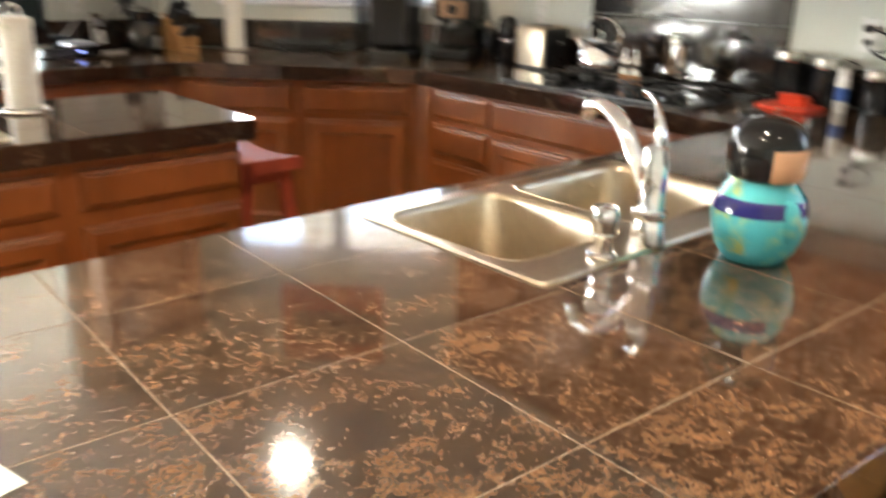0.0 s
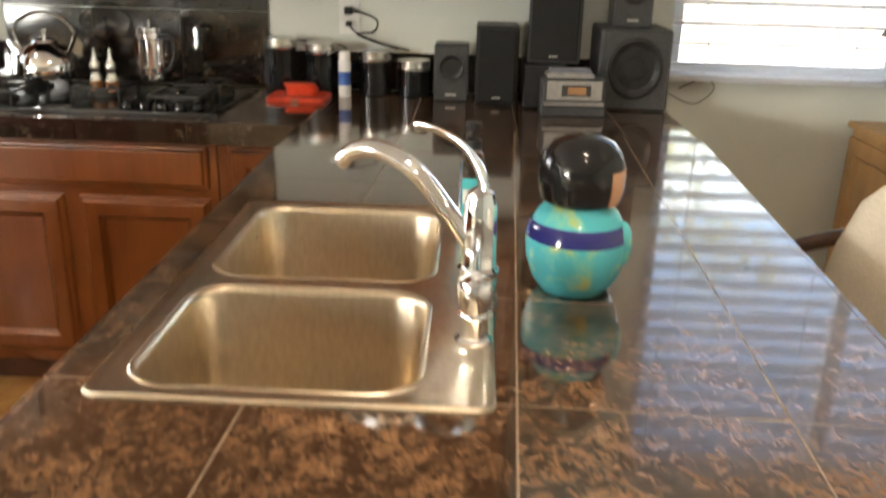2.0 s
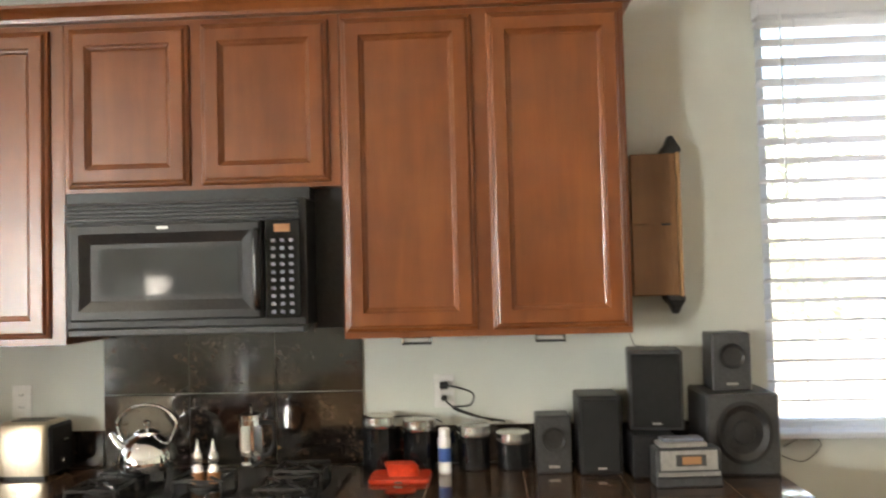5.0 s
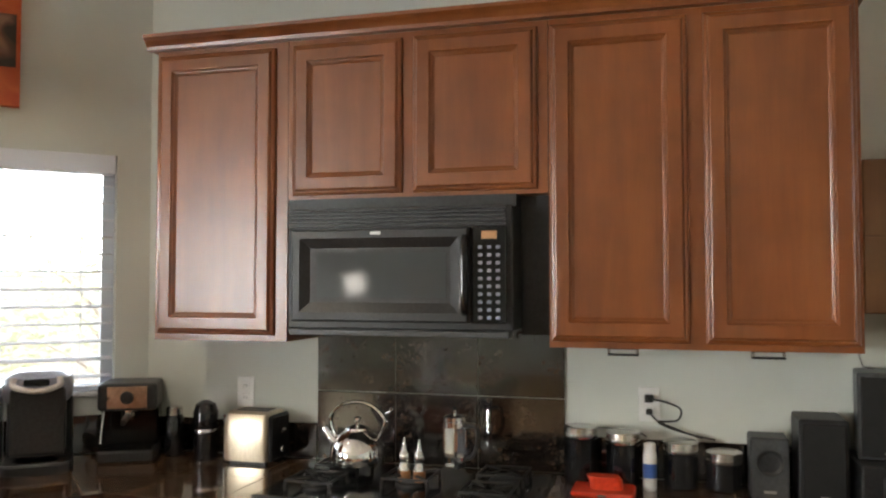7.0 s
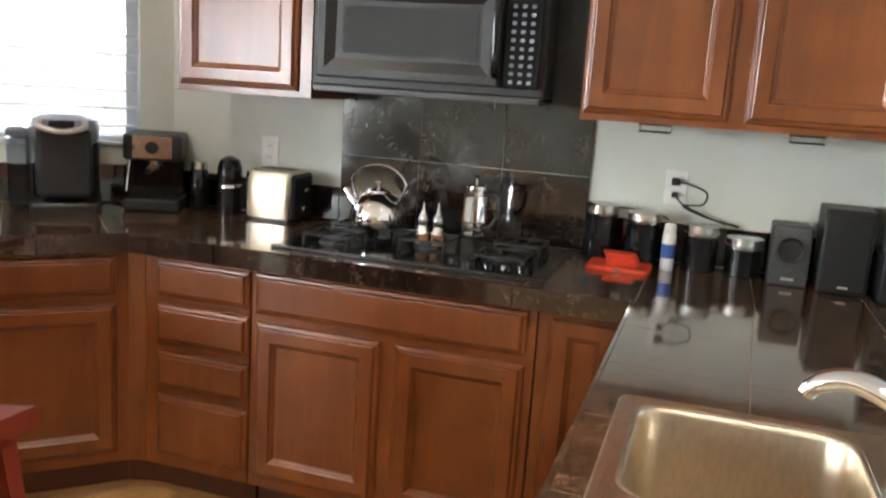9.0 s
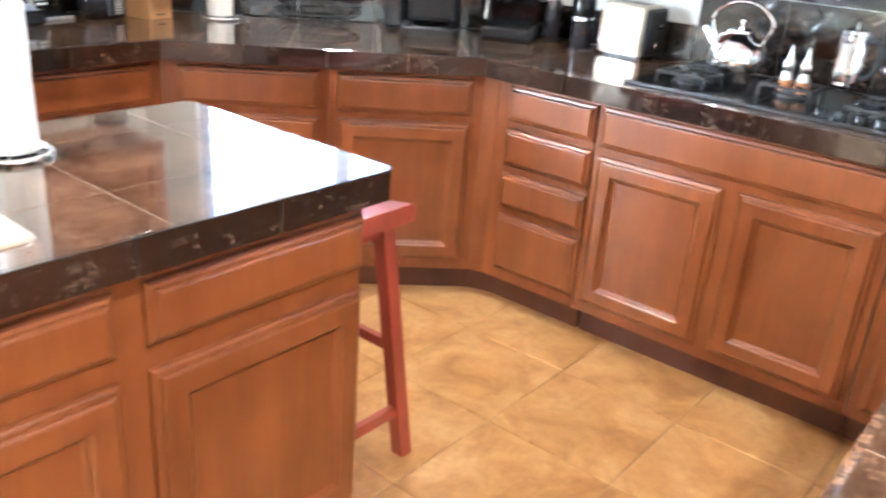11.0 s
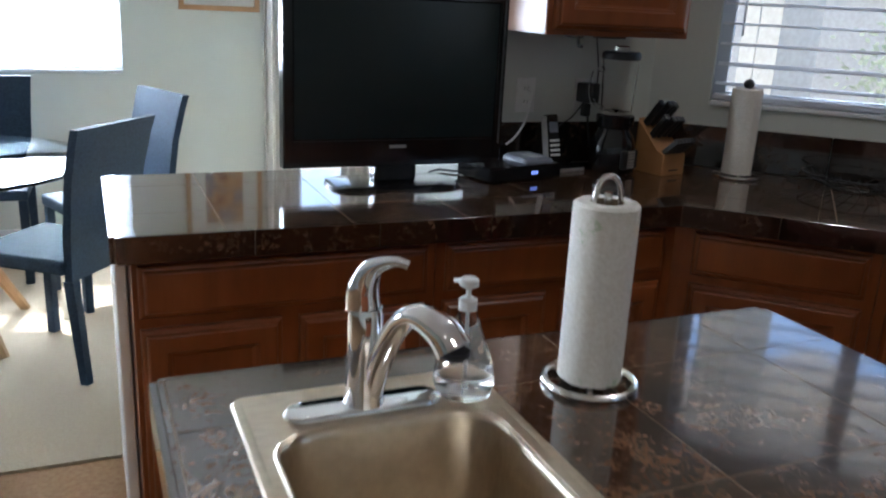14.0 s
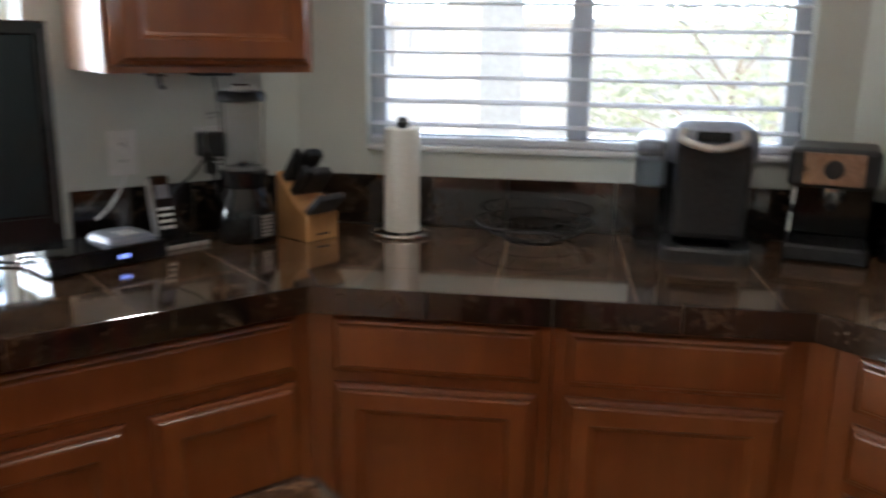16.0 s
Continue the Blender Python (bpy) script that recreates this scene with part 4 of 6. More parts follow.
part("lid", L([(0.058, 0.1635), (0.066, 0.170), (0.071, 0.195), (0.071, 0.225), (0.064, 0.252), (0.050, 0.270), (0.028, 0.280), (0.006, 0.283)], 40), BLACK_GLOSS, jar, "glossy black domed lid", smooth=True)
bm = bmesh.new()
rows = []
for r, z in ((0.0640, 0.1665), (0.0668, 0.1700), (0.0705, 0.1850), (0.0718, 0.1960), (0.0718, 0.2230), (0.0708, 0.2290)):
    rows.append([bm.verts.new((r * math.cos(radians(a)), r * math.sin(radians(a)), z)) for a in range(-99, 7, 7)])
for a, c in zip(rows, rows[1:]):
    for i in range(len(a) - 1):
        bm.faces.new((a[i], a[i + 1], c[i + 1], c[i]))
part("peach_panel", bm, PEACH, jar, "flush plain peach glazed patch", smooth=True)
bm = bmesh.new()
bmesh.ops.create_uvsphere(bm, u_segments=16, v_segments=10, radius=0.5)
bmesh.ops.transform(bm, matrix=Matrix.Translation((0.030, -0.070, 0.095)) @ Matrix.Diagonal((0.045, 0.034, 0.085, 1)), verts=bm.verts[:])
part("side_bulge", bm, TURQUOISE, jar, smooth=True)


# ---- paper towels ----
def towel_holder(m, label, post_top, roll_r, roll_h, ring_r, loop):
    h = thing("paper_towel_holder", m, label, "paper towel", "paper towel holders")
    bm = bmesh.new()
    tube(bm, ring_curve(ring_r, 0.006), 0.006, 8, 0)
    part("base_ring", bm, SATIN, h, smooth=True)
    for a in (0, 120, 240):
        c, s = math.cos(radians(a)), math.sin(radians(a))
        part("base_arm", T([(0, 0, 0.006), (ring_r * c, ring_r * s, 0.006)], 0.005, 8, 0), SATIN, h, smooth=True)
    part("post", L([(0.006, 0.006), (0.006, post_top)], 10), SATIN, h, smooth=True)
    core = 0.024 if loop else 0.020
    if loop:
        arch = [(-0.019, 0, post_top - 0.040), (-0.021, 0, post_top - 0.006), (-0.013, 0, post_top + 0.016), (0, 0, post_top + 0.023), (0.013, 0, post_top + 0.016), (0.021, 0, post_top - 0.006), (0.019, 0, post_top - 0.040)]
        part("loop", T(arch, 0.0042, 10), SATIN, h, smooth=True)
        part("cross_bar", T([(-0.019, 0, post_top - 0.026), (0.019, 0, post_top - 0.026)], 0.0035, 8, 0), SATIN, h, smooth=True)
        part("card_core", L([(core - 0.0022, 0.0132), (core - 0.0004, 0.0132), (core - 0.0004, 0.0128 + roll_h), (core - 0.0022, 0.0128 + roll_h), (core - 0.0022, 0.0132)], 32), CARD, h, "brown cardboard core", smooth=True)
    else:
        part("finial", L([(0.006, post_top - 0.01), (0.016, post_top), (0.018, post_top + 0.010), (0.012, post_top + 0.020), (0.003, post_top + 0.024)], 16), BLACK, h, smooth=True)
    roll = bmesh.new()
    n = 48
    prof = [(core, 0.013), (roll_r, 0.013), (roll_r, 0.009 + roll_h), (roll_r - 0.004, 0.013 + roll_h), (core, 0.013 + roll_h)]
    rings = []
    for r, z in prof:
        rings.append([roll.verts.new(((r + (0.0012 * math.sin(7 * i) if r > 0.03 else 0)) * math.cos(2 * math.pi * i / n), (r + (0.0012 * math.cos(5 * i) if r > 0.03 else 0)) * math.sin(2 * math.pi * i / n), z)) for i in range(n)])
    for k in range(5):
        a, c = rings[k], rings[(k + 1) % 5]
        for i in range(n):
            roll.faces.new((a[i], a[(i + 1) % n], c[(i + 1) % n], c[i]))
    part("paper_roll", roll, PRINTED_PAPER if loop else PAPER, h, "white paper roll with faint green prints" if loop else "white quilted paper roll", smooth=True)
    return h


towel_holder(pose(0.724, 2.896, TOP), "paper towel roll on a chrome ring holder on the island", 0.288, 0.046, 0.262, 0.066, True)
towel_holder(pose(2.095, 4.147, TOP), "paper towel roll with a dark metal finial beside the knife block", 0.304, 0.049, 0.285, 0.081, False)


# ---- wall counter, cooktop side ----
ck = thing("gas_cooktop", pose(2.71, 2.165, TOP), "black gas cooktop with cast iron grates set in granite", "cooktop")
part("glass_top", B(-0.25, 0.25, -0.43, 0.43, 0.001, 0.010, bev=0.003), BLACK_GLOSS, ck)
part("front_trim", B(-0.256, -0.2505, -0.432, 0.432, 0.001, 0.011, bev=0.002), BLACK, ck)
burners = [(-0.11, 0.28), (0.12, 0.28), (0.0, 0.0), (-0.11, -0.28), (0.12, -0.28)]
for bx, by in burners:
    q = part("burner", L([(0.052, 0.010), (0.050, 0.018), (0.038, 0.022), (0.036, 0.030), (0.010, 0.032)], 20, bx, by), IRON, ck, smooth=True)
    g = bmesh.new()
    for a in range(4):
        c, s = math.cos(radians(45 + 90 * a)), math.sin(radians(45 + 90 * a))
        tube(g, [(bx + 0.105 * c, by + 0.105 * s, 0.010), (bx + 0.098 * c, by + 0.098 * s, 0.040), (bx + 0.022 * c, by + 0.022 * s, 0.044)], 0.005, 6, 3)
    tube(g, [(bx + 0.074, by + 0.074, 0.042), (bx - 0.074, by + 0.074, 0.042), (bx - 0.074, by - 0.074, 0.042), (bx + 0.074, by - 0.074, 0.042), (bx + 0.074, by + 0.074, 0.042)], 0.005, 6, 0)
    part("grate", g, IRON, ck)
for k in range(5):
    part("knob", L([(0.020, 0.010), (0.020, 0.016), (0.016, 0.030), (0.013, 0.032)], 18, -0.205, -0.36 + k * 0.052), BLACK_GLOSS, ck, smooth=True)

ket = thing("kettle", pose(2.80, 2.385, TOP + 0.045), "polished steel kettle with an arched handle on the cooktop", "kettle")
part("body", L([(0.078, 0), (0.092, 0.006), (0.096, 0.030), (0.088, 0.070), (0.066, 0.100), (0.042, 0.112), (0.040, 0.116)], 34), CHROME, ket, smooth=True)
part("lid", L([(0.042, 0.1165), (0.040, 0.122), (0.020, 0.130), (0.006, 0.132), (0.006, 0.142), (0.012, 0.148), (0.012, 0.156), (0.004, 0.160)], 24), CHROME, ket, smooth=True)
part("spout", T([(0, 0.075, 0.060), (0, 0.105, 0.095), (0, 0.122, 0.118)], [0.020, 0.015, 0.012], 12), CHROME, ket, smooth=True)
part("handle", T([(0, 0.078, 0.090), (0, 0.098, 0.150), (0, 0.055, 0.195), (0, 0, 0.208), (0, -0.055, 0.195), (0, -0.098, 0.150), (0, -0.078, 0.090)], 0.009, 10, 6, 0.7), CHROME, ket, smooth=True)


def grinder(y):
    g = thing("spice_bottle", pose(2.70, y, TOP + 0.0105), "slim glass spice bottle with a pointed metal top", "spice bottle", "spice bottles")
    part("bottle", L([(0.018, 0), (0.020, 0.003), (0.020, 0.055), (0.016, 0.062), (0.013, 0.072), (0.017, 0.082), (0.016, 0.100), (0.010, 0.110)], 20), SATIN, g, smooth=True)
    part("filling", L([(0.0204, 0.014), (0.0204, 0.048)], 20), AMBER, g, smooth=True)
    part("tip", L([(0.010, 0.110), (0.006, 0.122), (0.002, 0.148)], 12), CHROME, g, smooth=True)


grinder(2.185)
grinder(2.135)
fp = thing("french_press", pose(2.83, 2.052, TOP + 0.045) @ Matrix.Diagonal((0.84, 0.84, 1, 1)), "steel framed glass coffee press with a looped handle", "coffee press")
part("beaker", L([(0.040, 0.004), (0.042, 0.008), (0.042, 0.150), (0.044, 0.156)], 28), GLASS, fp, smooth=True)
for z in (0.02, 0.135):
    part("band", L([(0.0425, z), (0.0440, z), (0.0440, z + 0.018), (0.0425, z + 0.018)], 28, cap=False), CHROME, fp, smooth=True)
for a in (20, 110, 200, 290):
    part("strut", B(0.0425, 0.0450, -0.006, 0.006, 0.002, 0.150), CHROME, fp, at=pose(0, 0, 0, 0, 0, a))
part("lid", L([(0.046, 0.1565), (0.046, 0.168), (0.030, 0.174), (0.005, 0.176), (0.005, 0.190), (0.010, 0.196), (0.004, 0.202)], 26), CHROME, fp, smooth=True)
part("plunger", L([(0.038, 0.040), (0.038, 0.050)], 24), SATIN, fp)
part("handle", T([(0, -0.044, 0.140), (0, -0.085, 0.135), (0, -0.092, 0.080), (0, -0.070, 0.040), (0, -0.044, 0.032)], 0.008, 10), BLACK, fp, smooth=True)

toast = thing("toaster", pose(2.950, 2.846, TOP) @ Matrix.Diagonal((0.95, 0.90, 1, 1)), "shiny chrome two-slot toaster with black ends", "toaster")
bm = bmesh.new()
loft(bm, [rounded_rect(-0.085, 0.085, -0.095, 0.095, 0.02, 0.012), rounded_rect(-0.088, 0.088, -0.095, 0.095, 0.02, 0.05), rounded_rect(-0.086, 0.086, -0.095, 0.095, 0.02, 0.15), rounded_rect(-0.076, 0.076, -0.095, 0.095, 0.02, 0.180), rounded_rect(-0.060, 0.060, -0.092, 0.092, 0.02, 0.188)])
part("shell", bm, STEEL, toast, smooth=True)
part("end_cap", B(-0.080, 0.080, -0.112, -0.094, 0.010, 0.178, bev=0.010), BLACK, toast)
part("end_cap", B(-0.080, 0.080, 0.094, 0.108, 0.010, 0.178, bev=0.006), CHROME, toast)
part("lever", B(-0.018, 0.018, -0.130, -0.110, 0.110, 0.124, bev=0.004), CHROME, toast)
part("knob", L([(0.013, 0), (0.011, 0.012)], 14), CHROME, toast, at=pose(0.0, -0.112, 0.05, 90))
for sx in (-0.024, 0.024):
    part("slot", B(sx - 0.014, sx + 0.014, -0.070, 0.070, 0.1862, 0.1892), BLACK, toast)
for fx in (-0.06, 0.06):
    part("foot", B(fx - 0.01, fx + 0.01, -0.08, 0.08, 0.0, 0.013), BLACK, toast)

gr = thing("coffee_grinder", pose(2.930, 3.045, TOP), "tall black coffee grinder with a rounded top", "grinder")
part("body", L([(0.044, 0), (0.046, 0.006), (0.043, 0.10), (0.046, 0.115), (0.046, 0.175), (0.036, 0.205), (0.012, 0.218)], 26), BLACK_GLOSS, gr, smooth=True)
part("band", L([(0.0445, 0.100), (0.047, 0.102), (0.047, 0.112), (0.0455, 0.114)], 26), CHROME, gr, smooth=True)
th = thing("thermos", pose(2.955, 3.195, TOP), "slim black and steel thermos beside the coffee maker", "thermos")
part("body", L([(0.034, 0), (0.036, 0.005), (0.036, 0.14), (0.030, 0.155)], 24), BLACK_GLOSS, th, smooth=True)
part("cap", L([(0.031, 0.1555), (0.031, 0.180), (0.024, 0.186)], 24), SATIN, th, smooth=True)

esp = thing("espresso_machine", pose(2.888, 3.340, TOP, 0, 0, -62), "black espresso machine with a copper front and round dial", "coffee machine")
part("base", B(-0.10, 0.10, -0.13, 0.11, 0.0, 0.045, bev=0.008), BLACK, esp)
part("tower", B(-0.10, 0.10, 0.0, 0.11, 0.0455, 0.185, bev=0.006), BLACK_GLOSS, esp)
part("head", B(-0.105, 0.105, -0.10, 0.115, 0.1855, 0.285, bev=0.014, seg=2), BLACK, esp)
part("front_plate", B(-0.070, 0.070, -0.106, -0.1005, 0.195, 0.275, bev=0.002), COPPER, esp, "brushed copper front plate")
part("dial", L([(0.024, 0), (0.022, 0.012), (0.006, 0.014)], 22), BLACK, esp, at=pose(0.0, -0.107, 0.235, 90))
part("portafilter", L([(0.030, 0.150), (0.032, 0.155), (0.032, 0.185)], 20, 0, -0.05), CHROME, esp, smooth=True)
part("filter_handle", T([(0, -0.08, 0.165), (0, -0.16, 0.160), (0, -0.185, 0.155)], 0.011, 10), BLACK, esp, smooth=True)
part("steam_wand", T([(-0.085, -0.07, 0.19), (-0.090, -0.09, 0.12), (-0.092, -0.10, 0.07)], 0.006, 8), CHROME, esp, smooth=True)
part("drip_tray", B(-0.09, 0.09, -0.125, -0.01, 0.0455, 0.052), BLACK_GLOSS, esp)

keu = thing("pod_coffee_maker", pose(2.630, 3.555, TOP, 0, 0, -52) @ Matrix.Diagonal((1.12, 1.0, 1.03, 1)), "black and grey pod coffee maker with a silver handle", "coffee maker")
bm = bmesh.new()
loft(bm, [rounded_rect(-0.085, 0.115, -0.155, 0.165, 0.045, 0), rounded_rect(-0.085, 0.115, -0.155, 0.165, 0.045, 0.030), rounded_rect(-0.083, 0.113, -0.150, 0.163, 0.045, 0.036)])
part("base", bm, BLACK, keu, smooth=True)
part("drip_tray", L([(0.062, 0.0362), (0.064, 0.040), (0.056, 0.044)], 26, 0.012, -0.085), CHROME, keu, smooth=True)
bm = bmesh.new()
loft(bm, [rounded_rect(-0.080, 0.112, 0.005, 0.160, 0.04, 0.0362), rounded_rect(-0.080, 0.112, 0.0, 0.160, 0.04, 0.235)])
part("tower", bm, BLACK, keu, smooth=True)
bm = bmesh.new()
loft(bm, [rounded_rect(-0.075, 0.100, -0.125, 0.155, 0.05, 0.2355), rounded_rect(-0.083, 0.112, -0.135, 0.160, 0.055, 0.250), rounded_rect(-0.085, 0.114, -0.138, 0.160, 0.055, 0.285), rounded_rect(-0.078, 0.108, -0.125, 0.155, 0.06, 0.318), rounded_rect(-0.055, 0.085, -0.090, 0.13, 0.05, 0.334), rounded_rect(-0.03, 0.06, -0.05, 0.1, 0.03, 0.338)])
part("head", bm, GREY_PLASTIC, keu, "grey-blue rounded top", smooth=True)
part("brew_front", B(-0.062, 0.096, -0.139, 0.0, 0.058, 0.292, bev=0.016, seg=2), BLACK, keu, "plain black front")
part("handle", T([(-0.050, -0.125, 0.318), (-0.048, -0.150, 0.295), (0.0145, -0.168, 0.280), (0.076, -0.150, 0.295), (0.078, -0.125, 0.318)], 0.010, 10, 6, 0.8), SILVER, keu, "silver lift handle", smooth=True)
part("display", B(-0.022, 0.050, -0.163, -0.140, 0.296, 0.318, bev=0.004), BLACK_GLOSS, keu)
tank = bmesh.new()
loft(tank, [rounded_rect(-0.145, -0.087, -0.10, 0.150, 0.025, 0.020), rounded_rect(-0.148, -0.087, -0.10, 0.150, 0.025, 0.25)])
part("water_tank", tank, glass_mat("smoky_tank", (0.62, 0.66, 0.72), 0.12, 1.2), keu, "translucent grey water tank", smooth=True)
part("tank_lid", B(-0.150, -0.086, -0.104, 0.154, 0.2505, 0.290, bev=0.016, seg=2), GREY_PLASTIC, keu)

# canisters
for k, (y, h) in enumerate(((1.650, 0.185), (1.512, 0.172), (1.330, 0.150), (1.198, 0.125))):
    c = thing("canister", pose(2.945, y, TOP), "black glass canister with a brushed steel lid", "canister", "canisters")
    part("jar", L([(0.050, 0), (0.054, 0.004), (0.054, h - 0.042), (0.050, h - 0.038)], 30), BLACK_GLOSS, c, smooth=True)
    part("lid", L([(0.0545, h - 0.0375), (0.056, h - 0.035), (0.056, h - 0.026), (0.054, h - 0.024), (0.056, h - 0.022), (0.056, h - 0.004), (0.050, h)], 30), SATIN, c, "brushed steel lid", smooth=True)
bt = thing("shaker_bottle", pose(2.885, 1.425, TOP), "white plastic shaker bottle with a blue label", "bottle")
part("bottle", L([(0.019, 0), (0.021, 0.003), (0.021, 0.115), (0.018, 0.120)], 20), WHITE, bt, smooth=True)
part("label", L([(0.0214, 0.040), (0.0214, 0.085)], 20), BLUE_LABEL, bt, smooth=True)
part("cap", L([(0.0185, 0.1205), (0.0185, 0.145), (0.014, 0.149)], 18), WHITE, bt, smooth=True)
tr = thing("spoon_rest", pose(2.805, 1.565, TOP), "bright red silicone spoon rest and trivet", "spoon rest")
bm = bmesh.new()
loft(bm, [rounded_rect(-0.065, 0.085, -0.095, 0.095, 0.02, 0), rounded_rect(-0.068, 0.088, -0.098, 0.098, 0.022, 0.006), rounded_rect(-0.064, 0.084, -0.094, 0.094, 0.02, 0.014)])
part("tray", bm, RED, tr, smooth=True)
bm = bmesh.new()
loft(bm, [rounded_rect(-0.02, 0.07, -0.060, 0.040, 0.02, 0.0142), rounded_rect(0.0, 0.075, -0.055, 0.045, 0.02, 0.032), rounded_rect(0.012, 0.070, -0.045, 0.055, 0.02, 0.046)])
part("raised_rest", bm, RED, tr, smooth=True)
part("slot", B(-0.069, -0.066, -0.012, 0.012, 0.004, 0.010), CHROME, tr)


# loudspeakers and radio
def speaker(x, y0, y1, z0, h, d, mat, front, label, cone=None, turn=0):
    w = y1 - y0
    s = thing("loudspeaker", pose(x, (y0 + y1) / 2, z0, 0, 0, turn), label, "speaker", "loudspeakers")
    part("cabinet", B(0, d, -w / 2, w / 2, 0, h, bev=0.005), mat, s)
    if front == "grille":
        part("grille", B(-0.009, -0.0005, -w / 2 + 0.010, w / 2 - 0.010, 0.010, h - 0.012, bev=0.003), CLOTH, s, "black cloth grille")
        part("badge", B(-0.0115, -0.0092, -0.014, 0.014, 0.020, 0.026), SILVER, s)
    else:
        part("driver", L([(cone, 0.0), (cone * 0.97, 0.006), (cone * 0.85, 0.004), (cone * 0.35, -0.010), (cone * 0.30, -0.002), (0.003, 0.0)], 28), BLACK, s, "round driver cone", smooth=True, at=pose(-0.0065, 0, h * 0.60, 0, -90, 0))
        part("badge", B(-0.0015, -0.0003, -0.018, 0.018, 0.018, 0.026), SILVER, s)
    return s


speaker(2.86, 1.013, 1.126, TOP, 0.185, 0.12, CHARCOAL, "cone", "small grey satellite speaker with a round driver", 0.040)
speaker(2.83, 0.852, 0.990, TOP, 0.250, 0.18, BLACK, "grille", "black bookshelf speaker with a cloth grille")
amp = thing("amplifier", pose(2.76, 0.765, TOP), "low black amplifier box under a speaker", "amplifier")
part("case", B(0, 0.26, -0.068, 0.068, 0.006, 0.135, bev=0.004), BLACK, amp)
for fy in (-0.05, 0.05):
    part("foot", B(0.02, 0.24, fy - 0.01, fy + 0.01, 0, 0.0065), BLACK, amp)
speaker(2.845, 0.655, 0.826, TOP + 0.136, 0.255, 0.17, CHARCOAL, "grille", "dark bookshelf speaker on top of the amplifier", turn=-7)
sub = thing("subwoofer", pose(2.79, 0.485, TOP) @ Matrix.Diagonal((1, 0.9, 1, 1)), "dark square subwoofer with a large round driver", "speaker", "loudspeakers")
part("cabinet", B(0, 0.25, -0.125, 0.125, 0, 0.255, bev=0.008), CHARCOAL, sub)
part("driver", L([(0.098, 0.0), (0.098, 0.006), (0.086, 0.008), (0.080, 0.002), (0.040, -0.004), (0.036, 0.004), (0.004, 0.007)], 36), BLACK, sub, smooth=True, at=pose(-0.0006, 0, 0.135, 0, -90, 0))
speaker(2.86, 0.432, 0.556, TOP + 0.2555, 0.185, 0.12, CHARCOAL, "cone", "small grey satellite speaker on top of the subwoofer", 0.042)
rad = thing("clock_radio", pose(2.665, 0.685, TOP, 0, 0, 4), "silver stereo with an amber display before the speakers", "radio")
part("case", B(0, 0.075, -0.098, 0.098, 0.0, 0.115, bev=0.006), CHARCOAL, rad)
part("lower_case", B(-0.006, 0.070, -0.100, 0.100, 0.0, 0.030, bev=0.004), CHARCOAL, rad)
part("face", B(-0.004, -0.0005, -0.085, 0.085, 0.050, 0.108, bev=0.001), SILVER, rad)
part("display", B(-0.0062, -0.0042, -0.050, 0.040, 0.062, 0.096), CHARCOAL, rad)
part("lit_digits", B(-0.0070, -0.0063, -0.035, 0.022, 0.068, 0.090), LCD, rad, "amber lit display")
for z in (0.036, 0.042):
    part("disc_tray", B(-0.010, 0.0, -0.092, 0.092, z - 0.002, z + 0.002), SILVER, rad)
part("top_deck", B(0.004, 0.070, -0.060, 0.085, 0.1155, 0.130, bev=0.004), SILVER, rad, "flat silver deck")
part("top_lid", B(0.010, 0.066, -0.050, 0.075, 0.1305, 0.142, bev=0.004), GREY_PLASTIC, rad)


# outlets and cords
def outlet(m, label="white wall outlet cover with two sockets", w=0.072, h=0.116):
    o = thing("wall_outlet", m, label, "outlet", "wall outlets")
    part("cover", B(-w / 2, w / 2, -0.006, -0.0004, -h / 2, h / 2, bev=0.002), WHITE, o)
    for z in (-0.022, 0.022):
        q = part("socket", B(-0.016, 0.016, -0.0085, -0.0062, z - 0.014, z + 0.014, bev=0.001), WHITE, o)
        for sx in (-0.006, 0.006):
            part("slot", B(sx - 0.001, sx + 0.001, -0.0092, -0.0086, z - 0.004, z + 0.005), BLACK, q)
    return o


def on_east(y, z):
    return pose(XE, y, z, 0, 0, -90)


outlet(on_east(2.942, 1.150))
outlet(on_east(1.430, 1.158))
outlet(pose(1.440, YN, 1.145))
outlet(pose(1.668, YN, 1.145))
outlet(pose(ix0 - 0.010, 2.815, 0.690, 0, 0, -90) @ pose(0, 0, 0, 0, 90, 0), "white outlet cover mounted sideways on the island end")


def cord(name, pts, r, mat, label):
    c = solid(name, T(pts, r, 6, 6), mat, label, "cord", smooth=True, group="cords")
    return c


pl = thing("plug", on_east(1.430, 1.180), "black plug in the wall outlet above the canisters", "plug", "plugs")
part("body", B(-0.014, 0.014, -0.040, -0.0095, -0.012, 0.012, bev=0.003), BLACK, pl)
pl = thing("plug", on_east(1.430, 1.136), "black plug in the wall outlet above the canisters", "plug", "plugs")
part("body", B(-0.010, 0.010, -0.034, -0.0095, -0.009, 0.009, bev=0.003), BLACK, pl)
cord("black_cable", [(3.012, 1.430, 1.180), (2.985, 1.385, 1.178), (2.990, 1.330, 1.155), (3.000, 1.340, 1.115), (3.010, 1.40, 1.105), (3.020, 1.33, 1.075), (3.025, 1.22, 1.052)], 0.0035, BLACK, "black power cord looping down from the outlet")
cord("black_cable", [(3.018, 1.430, 1.136), (3.000, 1.400, 1.110), (3.010, 1.33, 1.080), (3.022, 1.26, 1.055)], 0.003, BLACK, "thin black cord from the wall outlet")
cord("black_cable", [(3.035, 1.70, 1.05), (3.03, 1.60, 1.075), (3.03, 1.48, 1.068), (3.032, 1.44, 1.052)], 0.003, BLACK, "black cord lying along the backsplash")
